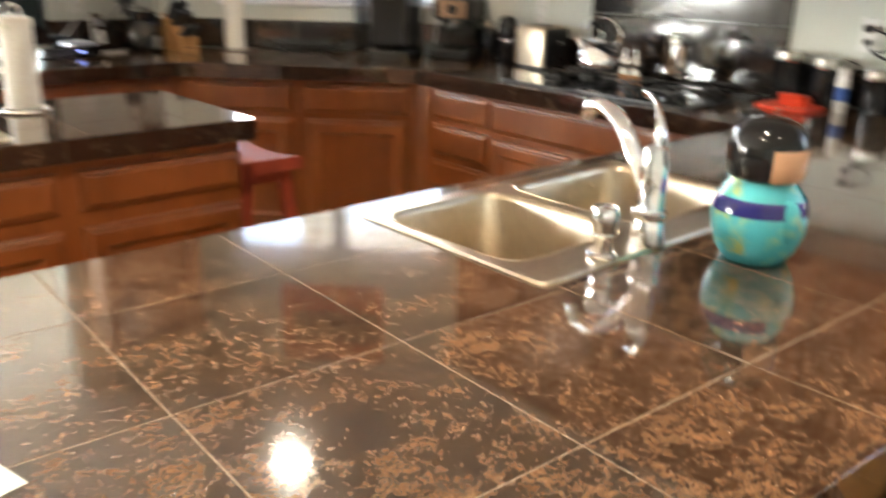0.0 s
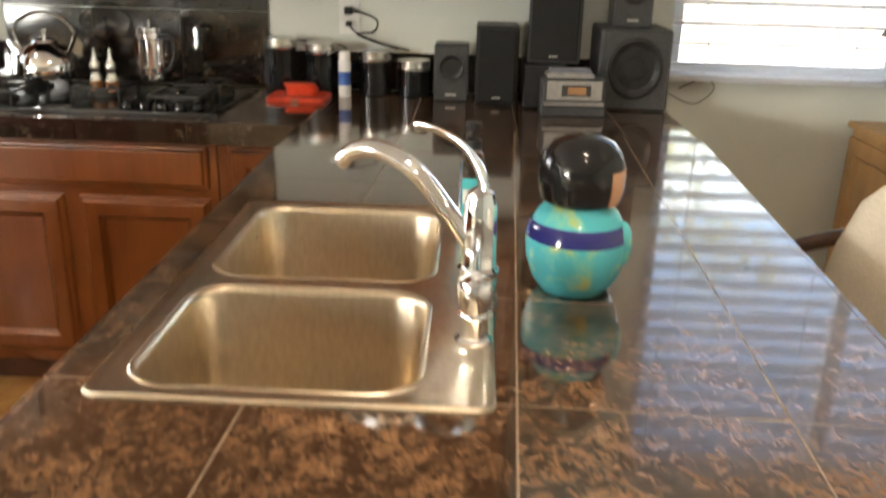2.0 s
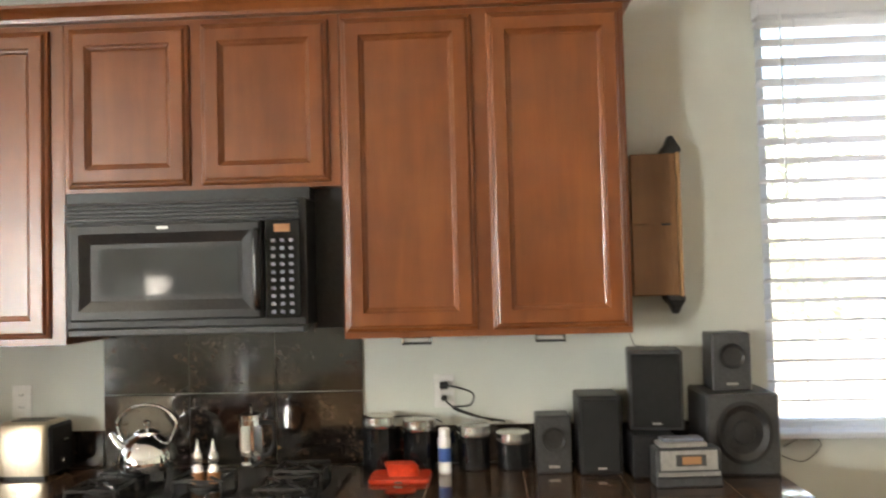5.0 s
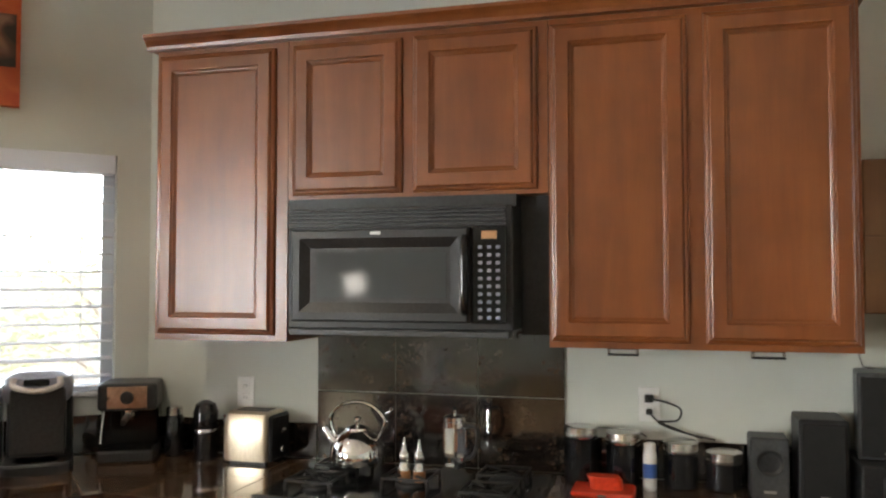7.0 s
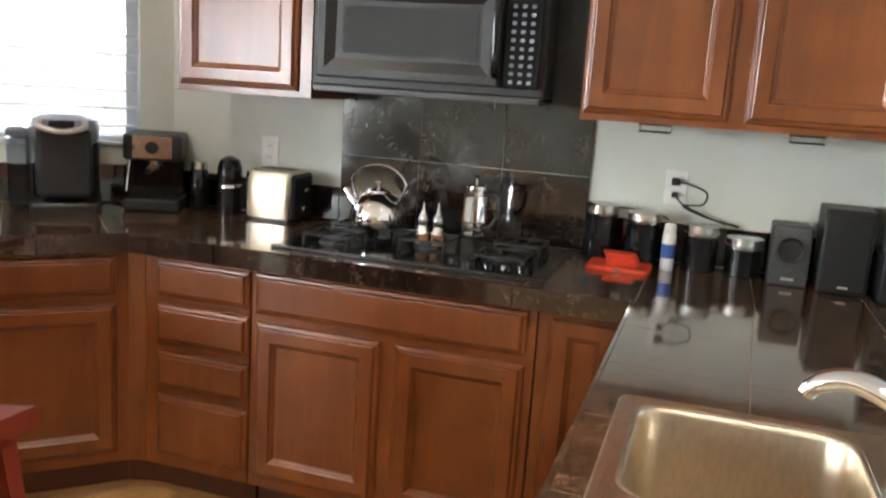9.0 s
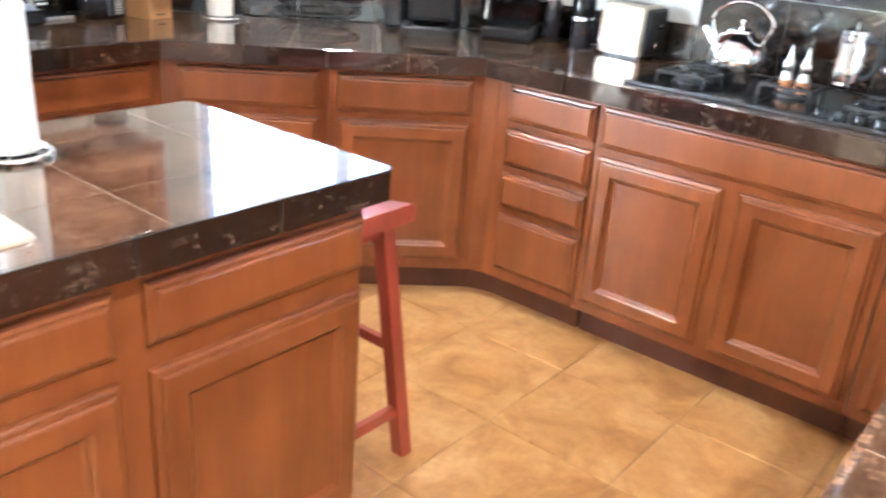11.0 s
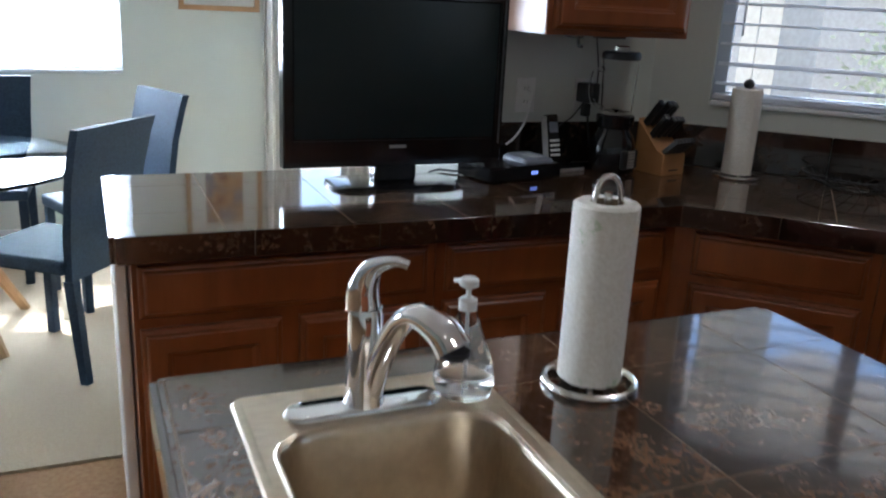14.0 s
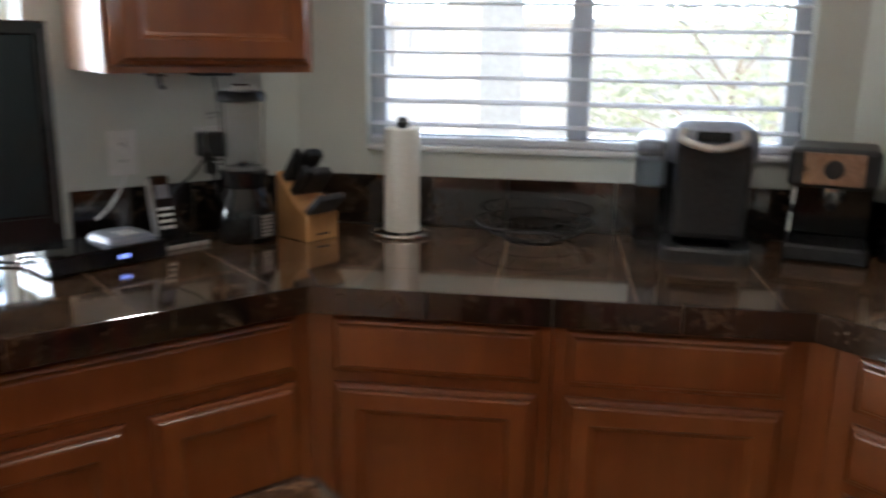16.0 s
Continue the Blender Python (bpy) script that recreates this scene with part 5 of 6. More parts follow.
cord("speaker_wire", [(3.044, 0.795, 1.37), (3.040, 0.78, 1.33), (3.030, 0.772, 1.305), (2.99, 0.75, 1.302)], 0.0015, BLACK, "thin black speaker wire on the wall")
cord("speaker_wire", [(3.03, 0.40, 0.915), (3.02, 0.352, 0.96), (3.03, 0.31, 0.93), (3.035, 0.22, 0.90), (3.030, 0.16, 0.955), (3.038, 0.20, 0.985), (3.042, 0.28, 0.95)], 0.0018, BLACK, "thin tangled black wires beside the speakers")
for y in (1.500, 1.075):
    u = thing("under_cabinet_hook", pose(2.80, y, 1.3665), "small black bracket under the wall cabinet", "bracket", "cabinet brackets")
    part("plate", B(-0.02, 0.02, -0.048, 0.048, -0.006, -0.0005), BLACK, u)
    part("lip", B(-0.02, 0.02, -0.048, 0.048, -0.026, -0.021, bev=0.002), BLACK, u)
    for s in (-0.044, 0.044):
        part("post", B(-0.006, 0.006, s - 0.004, s + 0.004, -0.021, -0.006), SATIN, u)

# microwave
mw = thing("microwave_oven", pose(2.65, 2.580, 1.412, 0, 0, -90), "black over-the-range microwave oven with a vent grille", "microwave")
MW = 0.757
part("case", B(0, MW, 0.012, 0.398, 0.006, 0.398, bev=0.004), BLACK, mw)
for k in range(5):
    part("vent_slat", B(0.006, MW - 0.02, -0.010, 0.012, 0.3375 + k * 0.0125, 0.3430 + k * 0.0125, bev=0.0012), CHARCOAL, mw)
bm = rings_panel(bmesh.new(), 0.600, 0.300, [(0, 0), (0, 0.020), (0.006, 0.026), (0.030, 0.026), (0.062, 0.010), (0.070, 0.010)], 0.322, 0.030, 0.012)
part("door", bm, BLACK, mw, "black framed oven door")
part("door_glass", B(0.108, 0.548, -0.0015, 0.0018, 0.108, 0.252), DARK_GLASS, mw, "dark reflective door glass")
part("handle", T([(0.612, -0.014, 0.060), (0.616, -0.040, 0.085), (0.616, -0.044, 0.18), (0.616, -0.040, 0.275), (0.612, -0.014, 0.300)], 0.012, 12, 6, 0.7), BLACK_GLOSS, mw, smooth=True)
part("control_panel", B(0.634, MW - 0.016, -0.010, 0.0118, 0.030, 0.330, bev=0.003), BLACK_GLOSS, mw)
part("clock_display", B(0.664, 0.712, -0.012, -0.0102, 0.292, 0.316), LCD, mw)
btn = finish(B(-0.0065, 0.0065, -0.0025, 0.0, -0.005, 0.005, bev=0.001), "button", GREY_PLASTIC)
for i in range(3):
    for j in range(10):
        piece("button", btn, mw, pose(0.660 + i * 0.028, -0.0102, 0.048 + j * 0.0242))
part("badge", B(0.300, 0.335, -0.0165, -0.0142, 0.310, 0.319), SILVER, mw)
part("vent_lip", B(0.012, MW - 0.006, -0.006, 0.05, -0.016, 0.0055, bev=0.004), CHARCOAL, mw)
solid("filler_panel", B(2.80, XE - 0.002, 1.7205, 1.821, 1.40, 1.8495), BLACK, "matte black filler panel beside the microwave", "filler panel")
solid("filler_panel", B(2.735, XE - 0.002, 2.5805, 2.6145, 1.40, 1.8495), BLACK, "matte black filler panel beside the microwave", "filler panel")
solid("filler_panel", B(2.72, XE - 0.002, 1.822, 2.580, 1.8115, 1.8495), BLACK, "matte black filler panel above the microwave", "filler panel")

# hanging wooden wall box beside the cabinet
rk = thing("wall_box", pose(XE, 0.700, 1.710, 0, 0, -90), "varnished wooden wall box with dark carved end blocks", "wall box")
part("box", B(-0.085, 0.066, -0.120, -0.001, -0.237, 0.237, bev=0.003), RACK_WOOD, rk)
part("panel", B(-0.083, 0.046, -0.1235, -0.1205, -0.234, -0.003, bev=0.001), RACK_WOOD, rk)
part("panel", B(-0.083, 0.046, -0.1235, -0.1205, 0.003, 0.234, bev=0.001), RACK_WOOD, rk)
part("edge_strip", B(0.0665, 0.080, -0.128, -0.004, -0.240, 0.240, bev=0.003), OAK, rk, "pale wooden edge strip")
part("latch", B(0.012, 0.044, -0.127, -0.1238, -0.004, 0.003, bev=0.001), IRON, rk)
for s in (-1, 1):
    bm = bmesh.new()
    loft(bm, [rounded_rect(0.022, 0.084, -0.124, -0.030, 0.006, s * 0.2375), rounded_rect(0.026, 0.086, -0.124, -0.034, 0.006, s * 0.252), rounded_rect(0.040, 0.078, -0.112, -0.050, 0.006, s * 0.270), rounded_rect(0.050, 0.066, -0.100, -0.064, 0.005, s * 0.298)])
    bm.faces.new(list(bm.verts)[:24][::-1])
    part("end_block", bm, IRON, rk, "dark carved end block")

# picture over the corner window
pic = thing("canvas_picture", DIAG @ pose(0.785, 0, 2.225), "orange canvas print with a dark patterned middle", "picture", "pictures")
part("canvas", B(-0.29, 0.29, -0.035, -0.001, 0.0, 0.46), ART_ORANGE, pic)
part("dark_block", B(-0.23, 0.275, -0.0365, -0.0352, 0.145, 0.345), ART_DARK, pic)


# ---- television counter ----
tv = thing("television", pose(0.892, 4.215, TOP) @ Matrix.Diagonal((0.99, 1, 1.01, 1)), "large flat black television on a stand", "television")
part("bezel", rings_panel(bmesh.new(), 0.672, 0.490, [(0, 0), (0, 0.045), (0.004, 0.050), (0.026, 0.050), (0.030, 0.044)], 0, 0.060, 0.045), BLACK_GLOSS, tv)
part("screen", B(-0.305, 0.305, -0.0018, 0.0008, 0.140, 0.520), SCREEN, tv, "switched-off dark screen")
part("lower_panel", B(-0.310, 0.310, -0.0045, 0.0, 0.066, 0.136, bev=0.002), BLACK_GLOSS, tv)
part("back_shell", B(-0.28, 0.28, 0.046, 0.095, 0.10, 0.50, bev=0.02, seg=2), BLACK, tv)
part("side_trim", B(0.3205, 0.326, -0.0075, -0.0055, 0.12, 0.535), CHARCOAL, tv)
part("logo_bar", B(-0.026, 0.026, -0.0060, -0.0047, 0.112, 0.121), SILVER, tv)
part("neck", B(-0.065, 0.065, 0.005, 0.065, 0.012, 0.075, bev=0.006), BLACK_GLOSS, tv)
bm = bmesh.new()
loft(bm, [rounded_rect(-0.20, 0.20, -0.075, 0.13, 0.07, 0.0), rounded_rect(-0.20, 0.20, -0.075, 0.13, 0.07, 0.008), rounded_rect(-0.18, 0.18, -0.06, 0.115, 0.06, 0.012)])
part("stand", bm, BLACK_GLOSS, tv, smooth=True)
stb = thing("set_top_box", pose(1.322, 4.288, TOP, 0, 0, 12) @ Matrix.Diagonal((1, 1, 0.92, 1)), "flat black set-top box with a blue lit display", "set-top box")
part("case", B(-0.165, 0.125, -0.080, 0.09, 0.004, 0.052, bev=0.004), BLACK_GLOSS, stb)
for s in (-0.13, 0.09):
    part("foot", B(s, s + 0.02, -0.06, 0.07, 0, 0.0045), BLACK, stb)
for dx in (0.0, 0.0095, 0.019):
    part("lit_digit", B(dx, dx + 0.0045, -0.0815, -0.0802, 0.022, 0.033), BLUE_LED, stb, "blue lit digit bar")
ph = thing("desk_phone", pose(1.372, 4.302, TOP + 0.0483, 0, 0, 12) @ Matrix.Diagonal((1.0, 0.95, 0.45, 1)), "silver-grey telephone base resting on the set-top box", "telephone")
bm = bmesh.new()
loft(bm, [rounded_rect(-0.06, 0.06, -0.07, 0.07, 0.02, 0.0), rounded_rect(-0.058, 0.058, -0.068, 0.068, 0.02, 0.018), rounded_rect(-0.05, 0.05, -0.05, 0.062, 0.02, 0.034)])
part("body", bm, GREY_PLASTIC, ph, smooth=True)
key = finish(B(-0.006, 0.006, -0.004, 0.004, 0.0, 0.004, bev=0.001), "key", WHITE)
for i in range(3):
    for j in range(4):
        piece("key", key, ph, pose(-0.012 + i * 0.016, -0.035 + j * 0.016, 0.0335, 0))
cp = thing("cordless_phone", pose(1.517, 4.368, TOP, 0, 0, 10), "black and silver cordless phone standing in its cradle", "telephone")
part("cradle", B(-0.05, 0.075, -0.055, 0.045, 0.0, 0.020, bev=0.007), BLACK_GLOSS, cp)
part("cradle_rim", B(-0.052, 0.077, -0.060, -0.0555, 0.0, 0.012, bev=0.002), SILVER, cp)
hand = part("handset", B(-0.026, 0.026, -0.012, 0.014, 0.0, 0.165, bev=0.006), BLACK_GLOSS, cp, at=pose(-0.012, 0.0, 0.018, -12))
part("handset_trim", B(-0.030, -0.0265, -0.012, 0.014, 0.01, 0.160, bev=0.001), SILVER, cp, at=pose(-0.012, 0.0, 0.018, -12))
for i in range(3):
    for j in range(4):
        piece("key", key, cp, pose(-0.012, 0.0, 0.018, -12) @ pose(-0.014 + i * 0.014, -0.0125, 0.030 + j * 0.016, 90))
part("handset_display", B(-0.018, 0.018, -0.0135, -0.0122, 0.105, 0.140), GREY_PLASTIC, cp, at=pose(-0.012, 0.0, 0.018, -12))

bl = thing("blender", pose(1.706, 4.325, TOP) @ Matrix.Diagonal((0.97, 0.97, 0.94, 1)), "black blender with a clear glass jug", "blender")
part("base", L([(0.070, 0), (0.076, 0.008), (0.082, 0.050), (0.080, 0.095), (0.068, 0.128), (0.058, 0.146), (0.056, 0.154), (0.064, 0.160), (0.066, 0.198), (0.060, 0.203)], 30), BLACK_GLOSS, bl, smooth=True)
part("control_plate", B(-0.042, 0.042, -0.084, -0.066, 0.016, 0.085, bev=0.006), BLACK, bl, at=pose(0, 0, 0, 0, 0, 18))
for j in range(6):
    part("button", B(-0.018, 0.018, -0.0865, -0.0843, 0.022 + j * 0.0105, 0.029 + j * 0.0105), SILVER, bl, at=pose(0, 0, 0, 0, 0, 18))
jug = bmesh.new()
lathe(jug, [(0.052, 0.2035), (0.053, 0.21), (0.062, 0.385), (0.064, 0.392), (0.060, 0.392), (0.057, 0.38), (0.049, 0.213), (0.020, 0.209)], 28)
part("jug", jug, THIN_GLASS, bl, "clear glass jug", smooth=True)
part("jug_handle", T([(-0.066, 0, 0.36), (-0.105, 0, 0.345), (-0.108, 0, 0.27), (-0.085, 0, 0.235), (-0.056, 0, 0.228)], 0.008, 8), THIN_GLASS, bl, smooth=True)
part("blades", L([(0.004, 0.209), (0.018, 0.222), (0.004, 0.228)], 6), CHROME, bl)
part("lid", L([(0.060, 0.3925), (0.066, 0.396), (0.066, 0.412), (0.060, 0.420), (0.036, 0.420)], 28), BLACK, bl, smooth=True)
part("lid_cap", L([(0.026, 0.4205), (0.026, 0.436), (0.020, 0.440)], 20), GLASS, bl, smooth=True)

kb = thing("knife_block", pose(1.861, 4.266, TOP, 0, 0, 12) @ Matrix.Diagonal((1, 0.75, 0.84, 1)), "beech wood knife block full of black-handled knives", "knife block")
poly = [(0.085, 0.0), (-0.085, 0.0), (-0.085, 0.085), (-0.035, 0.100), (0.085, 0.215)]
bm = bmesh.new()
fa = [bm.verts.new((-0.055, y, z)) for y, z in poly]
fb = [bm.verts.new((0.055, y, z)) for y, z in poly]
bm.faces.new(fa)
bm.faces.new(fb[::-1])
for i in range(5):
    j = (i + 1) % 5
    bm.faces.new((fa[i], fa[j], fb[j], fb[i]))
bmesh.ops.bevel(bm, geom=bm.edges[:], offset=0.003, segments=1, affect="EDGES")
part("block", bm, BEECH, kb)
for i, (kx, ky, kz, ln) in enumerate([(-0.036, 0.060, 0.190, 0.115), (-0.012, 0.060, 0.190, 0.125), (0.014, 0.060, 0.190, 0.120), (0.038, 0.060, 0.190, 0.105), (-0.036, 0.015, 0.148, 0.105), (-0.010, 0.015, 0.148, 0.105), (0.016, 0.015, 0.148, 0.100), (0.040, 0.012, 0.146, 0.095)]):
    part("knife_handle", B(-0.0105, 0.0105, -0.015, 0.015, 0.0, ln + 0.012, bev=0.005), BLACK, kb, at=pose(kx, ky, kz, 40 + (i * 7) % 9, 0, 0))
for kx in (-0.038, -0.020, -0.002, 0.016, 0.034):
    part("steak_knife_handle", B(-0.0080, 0.0080, -0.012, 0.012, 0.0, 0.100, bev=0.004), BLACK, kb, at=pose(kx, -0.062, 0.088, 52, 0, 0))
part("label_bar", B(-0.022, 0.022, -0.0862, -0.0852, 0.018, 0.024), BLACK, kb)

bw = thing("wire_bowl", pose(2.368, 3.898, TOP, 0, 0, -45) @ Matrix.Diagonal((1, 1, 0.85, 1)), "shallow black wire fruit bowl beside the coffee maker", "bowl")
part("rim", T(ring_curve(0.165, 0.058, 36), 0.0035, 6, 0), IRON, bw, smooth=True)
part("foot_ring", T(ring_curve(0.075, 0.004, 24), 0.0035, 6, 0), IRON, bw, smooth=True)
part("hoop", T(ring_curve(0.125, 0.028, 30), 0.0025, 6, 0), IRON, bw, smooth=True)
for k in range(22):
    a = radians(k * 360 / 22)
    b2 = a + 0.35
    part("wire", T([(0.165 * math.cos(a), 0.165 * math.sin(a), 0.058), (0.128 * math.cos(a + 0.16), 0.128 * math.sin(a + 0.16), 0.028), (0.075 * math.cos(b2), 0.075 * math.sin(b2), 0.004)], 0.0022, 5, 4), IRON, bw)

ad = thing("power_adapter", pose(1.668, YN - 0.0095, 1.150), "bulky black power adapter plugged into the wall", "adapter")
part("body", B(-0.034, 0.030, -0.052, -0.0005, -0.025, 0.040, bev=0.004), BLACK, ad)
part("lower_plug", B(-0.012, 0.014, -0.030, -0.0005, -0.075, -0.030, bev=0.004), BLACK, ad)
cord("black_cable", [(1.668, 4.44, 1.09), (1.672, 4.43, 1.03), (1.690, 4.43, 0.95), (1.70, 4.42, 0.917)], 0.0045, BLACK, "thick black cord hanging from the adapter")
cord("black_cable", [(1.650, 4.44, 1.125), (1.600, 4.43, 1.075), (1.540, 4.42, 1.035), (1.53, 4.415, 0.93)], 0.003, BLACK, "thin dark cord leading to the phone cradle")
cord("black_cable", [(1.695, 4.440, 1.155), (1.705, 4.455, 1.24), (1.690, 4.46, 1.34), (1.688, 4.45, 1.356)], 0.003, BLACK, "black cord running up under the wall cabinet")
cord("white_cable", [(1.440, 4.470, 1.165), (1.445, 4.440, 1.150), (1.420, 4.42, 1.075), (1.375, 4.40, 1.02), (1.345, 4.41, 0.990)], 0.0036, WHITE, "white cable hanging from the wall outlet")
cord("television_cable", [(1.05, 4.35, 0.918), (1.10, 4.39, 0.917), (1.15, 4.36, 0.917), (1.19, 4.41, 0.917), (1.24, 4.42, 0.925)], 0.004, BLACK, "black cable behind the television stand")
hk = thing("cabinet_hook", pose(1.45, 4.20, 1.3555), "small dark hook bracket under the wall cabinet", "bracket")
part("plate", B(-0.012, 0.012, -0.02, 0.05, -0.006, -0.0005), IRON, hk)
part("hook", T([(0, -0.01, -0.006), (0, -0.015, -0.028), (0, -0.035, -0.030)], 0.005, 8), IRON, hk, smooth=True)
hk = thing("under_cabinet_hook", pose(1.60, 4.25, 1.3560), "small black bracket under the wall cabinet", "bracket", "cabinet brackets")
part("plate", B(-0.05, 0.05, -0.02, 0.02, -0.008, -0.0005, bev=0.002), BLACK, hk)


# ---- stools ----
st = thing("saddle_stool", pose(1.372, 2.806, 0), "red-stained wooden saddle stool beside the island", "stool")
bm = bmesh.new()
n = 10
rows = []
for i in range(n + 1):
    y = -0.225 + 0.45 * i / n
    zt = 0.735 - 0.022 * (1 - (y / 0.225) ** 2)
    rows.append([(-0.115, y, 0.690), (-0.115, y, zt - 0.004), (-0.108, y, zt), (0.108, y, zt), (0.115, y, zt - 0.004), (0.115, y, 0.690)])
vr = [[bm.verts.new(p) for p in r] for r in rows]
for a, c in zip(vr, vr[1:]):
    for k in range(6):
        bm.faces.new((a[k], a[(k + 1) % 6], c[(k + 1) % 6], c[k]))
bm.faces.new(vr[0])
bm.faces.new(vr[-1][::-1])
part("seat", bm, RED_WOOD, st, "scooped red seat", smooth=True)
for sx in (-1, 1):
    for sy in (-1, 1):
        lg = bmesh.new()
        top = (sx * 0.070, sy * 0.165, 0.690)
        bot = (sx * 0.150, sy * 0.200, 0.0)
        a, h = Vector(top), 0.019
        lo = [lg.verts.new((bot[0] + dx, bot[1] + dy, 0)) for dx, dy in ((-h, -h), (h, -h), (h, h), (-h, h))]
        hi = [lg.verts.new((top[0] + dx, top[1] + dy, top[2])) for dx, dy in ((-h, -h), (h, -h), (h, h), (-h, h))]
        lg.faces.new(lo[::-1])
        lg.faces.new(hi)
        for k in range(4):
            lg.faces.new((lo[k], lo[(k + 1) % 4], hi[(k + 1) % 4], hi[k]))
        part("leg", lg, RED_WOOD, st)
for sy, z in ((-1, 0.13), (1, 0.13)):
    part("stretcher", B(-0.125, 0.125, sy * 0.192 - 0.010, sy * 0.192 + 0.010, z, z + 0.030), RED_WOOD, st)
for sx, z in ((-0.112, 0.32), (0.112, 0.32)):
    part("stretcher", B(sx - 0.009, sx + 0.009, -0.175, 0.175, z, z + 0.028), RED_WOOD, st)
for sy in (-1, 1):
    part("apron", B(-0.085, 0.085, sy * 0.165 - 0.009, sy * 0.165 + 0.009, 0.645, 0.6895), RED_WOOD, st)


def bar_chair(m):
    c = thing("bar_chair", m, "dark bentwood bar chair with cream cushions", "bar chair", "bar chairs at the counter")
    # faces +x in its own frame
    bm = bmesh.new()
    loft(bm, [rounded_rect(-0.20, 0.20, -0.20, 0.20, 0.09, 0.640), rounded_rect(-0.21, 0.21, -0.21, 0.21, 0.10, 0.655), rounded_rect(-0.21, 0.21, -0.21, 0.21, 0.10, 0.690), rounded_rect(-0.19, 0.19, -0.19, 0.19, 0.09, 0.708), rounded_rect(-0.10, 0.10, -0.10, 0.10, 0.06, 0.714)])
    part("seat_cushion", bm, CREAM, c, "cream seat cushion", smooth=True)
    part("seat_ring", T(ring_curve(0.205, 0.625, 28), 0.015, 8, 0), BENT_WOOD, c, smooth=True)
    part("seat_ring", T(ring_curve(0.203, 0.594, 28), 0.015, 8, 0), BENT_WOOD, c, smooth=True)
    back = bmesh.new()
    loops = []
    for z, w, t, dx in ((0.690, 0.16, 0.030, -0.145), (0.73, 0.185, 0.040, -0.160), (0.86, 0.200, 0.042, -0.195), (0.95, 0.190, 0.036, -0.222), (0.995, 0.150, 0.026, -0.236), (1.008, 0.09, 0.012, -0.240)):
        loops.append([(dx + t * math.cos(a) * 0.9, w * math.copysign(abs(math.sin(a)) ** 0.5, math.sin(a)), z) for a in [2 * math.pi * k / 24 for k in range(24)]])
    loft(back, loops)
    back.faces.new([v for v in back.verts[:24]][::-1])
    part("back_cushion", back, CREAM, c, "cream padded back cushion", smooth=True)
    side = [(0.165, 0.238, 0.612), (0.120, 0.256, 0.668), (0.000, 0.264, 0.752), (-0.120, 0.246, 0.832), (-0.225, 0.165, 0.888)]
    hoop = [(x, -y, z) for x, y, z in side] + [(-0.268, 0.0, 0.905)] + side[::-1]
    part("arm_hoop", T(hoop, 0.0165, 10), BENT_WOOD, c, smooth=True)
    for sy in (-1, 1):
        part("arm_stub", T([(0.165, sy * 0.238, 0.612), (0.150, sy * 0.212, 0.614), (0.13, sy * 0.17, 0.610)], 0.013, 8), BENT_WOOD, c, smooth=True)
        part("back_post", T([(-0.250, sy * 0.11, 0.893), (-0.225, sy * 0.13, 0.75), (-0.18, sy * 0.12, 0.622)], 0.013, 8), BENT_WOOD, c, smooth=True)
        for sx in (-1, 1):
            part("leg", T([(sx * 0.14, sy * 0.14, 0.622), (sx * 0.17, sy * 0.17, 0.3), (sx * 0.20, sy * 0.20, 0.0)], [0.017, 0.016, 0.014], 8), BENT_WOOD, c, smooth=True)
    part("foot_ring", T(ring_curve(0.245, 0.22, 28), 0.011, 8, 0), BENT_WOOD, c, smooth=True)
    return c


bc = bar_chair(pose(1.450, 0.425, 0, 0, 0, 97))
copy_thing(bc, pose(0.640, 0.365, 0, 0, 0, 94))

# chest and lamp by the east window
ch = thing("pine_chest", pose(2.77, -0.775, 0), "light pine chest of drawers under the window", "chest")
part("carcass", B(-0.245, 0.245, -0.44, 0.44, 0.07, 0.838), PINE, ch)
part("top", B(-0.262, 0.262, -0.457, 0.457, 0.8385, 0.860, bev=0.004), PINE, ch)
part("side_panel", rings_panel(bmesh.new(), 0.47, 0.72, [(0, 0), (0, 0.012), (0.055, 0.012), (0.062, 0.004)], 0, 0.09, 0), PINE, ch, at=pose(0, 0.4405, 0, 0, 0, 180))
for k in range(3):
    part("drawer_front", drawer_front(0.80, 0.225, 0, 0.11 + k * 0.24), PINE, ch, at=pose(-0.2455, 0, 0, 0, 0, -90))
    for s in (-0.2, 0.2):
        part("knob", L([(0.008, 0), (0.016, 0.014), (0.012, 0.022)], 14), IRON, ch, at=pose(-0.266, s, 0.222 + k * 0.24, 0, -90, 0))
for sx in (-0.21, 0.21):
    for sy in (-0.40, 0.40):
        part("foot", B(sx - 0.03, sx + 0.03, sy - 0.03, sy + 0.03, 0, 0.0695), PINE, ch)
lp = thing("table_lamp", pose(2.78, -0.437, 0.8605), "celadon ceramic table lamp with a flared dark shade on the chest", "lamp")
part("foot", L([(0.058, 0), (0.060, 0.008), (0.052, 0.014), (0.050, 0.040), (0.040, 0.050)], 28), BLACK, lp, smooth=True)
part("base", L([(0.036, 0.0505), (0.044, 0.080), (0.066, 0.130), (0.078, 0.175), (0.074, 0.215), (0.052, 0.245), (0.030, 0.258), (0.032, 0.272), (0.012, 0.280), (0.010, 0.31)], 30), CELADON, lp, "celadon glazed ceramic body", smooth=True)
for sy in (-1, 1):
    part("lug", T([(0, sy * 0.052, 0.246), (0, sy * 0.086, 0.244), (0, sy * 0.094, 0.215), (0, sy * 0.076, 0.190)], 0.010, 8), CELADON, lp, smooth=True)
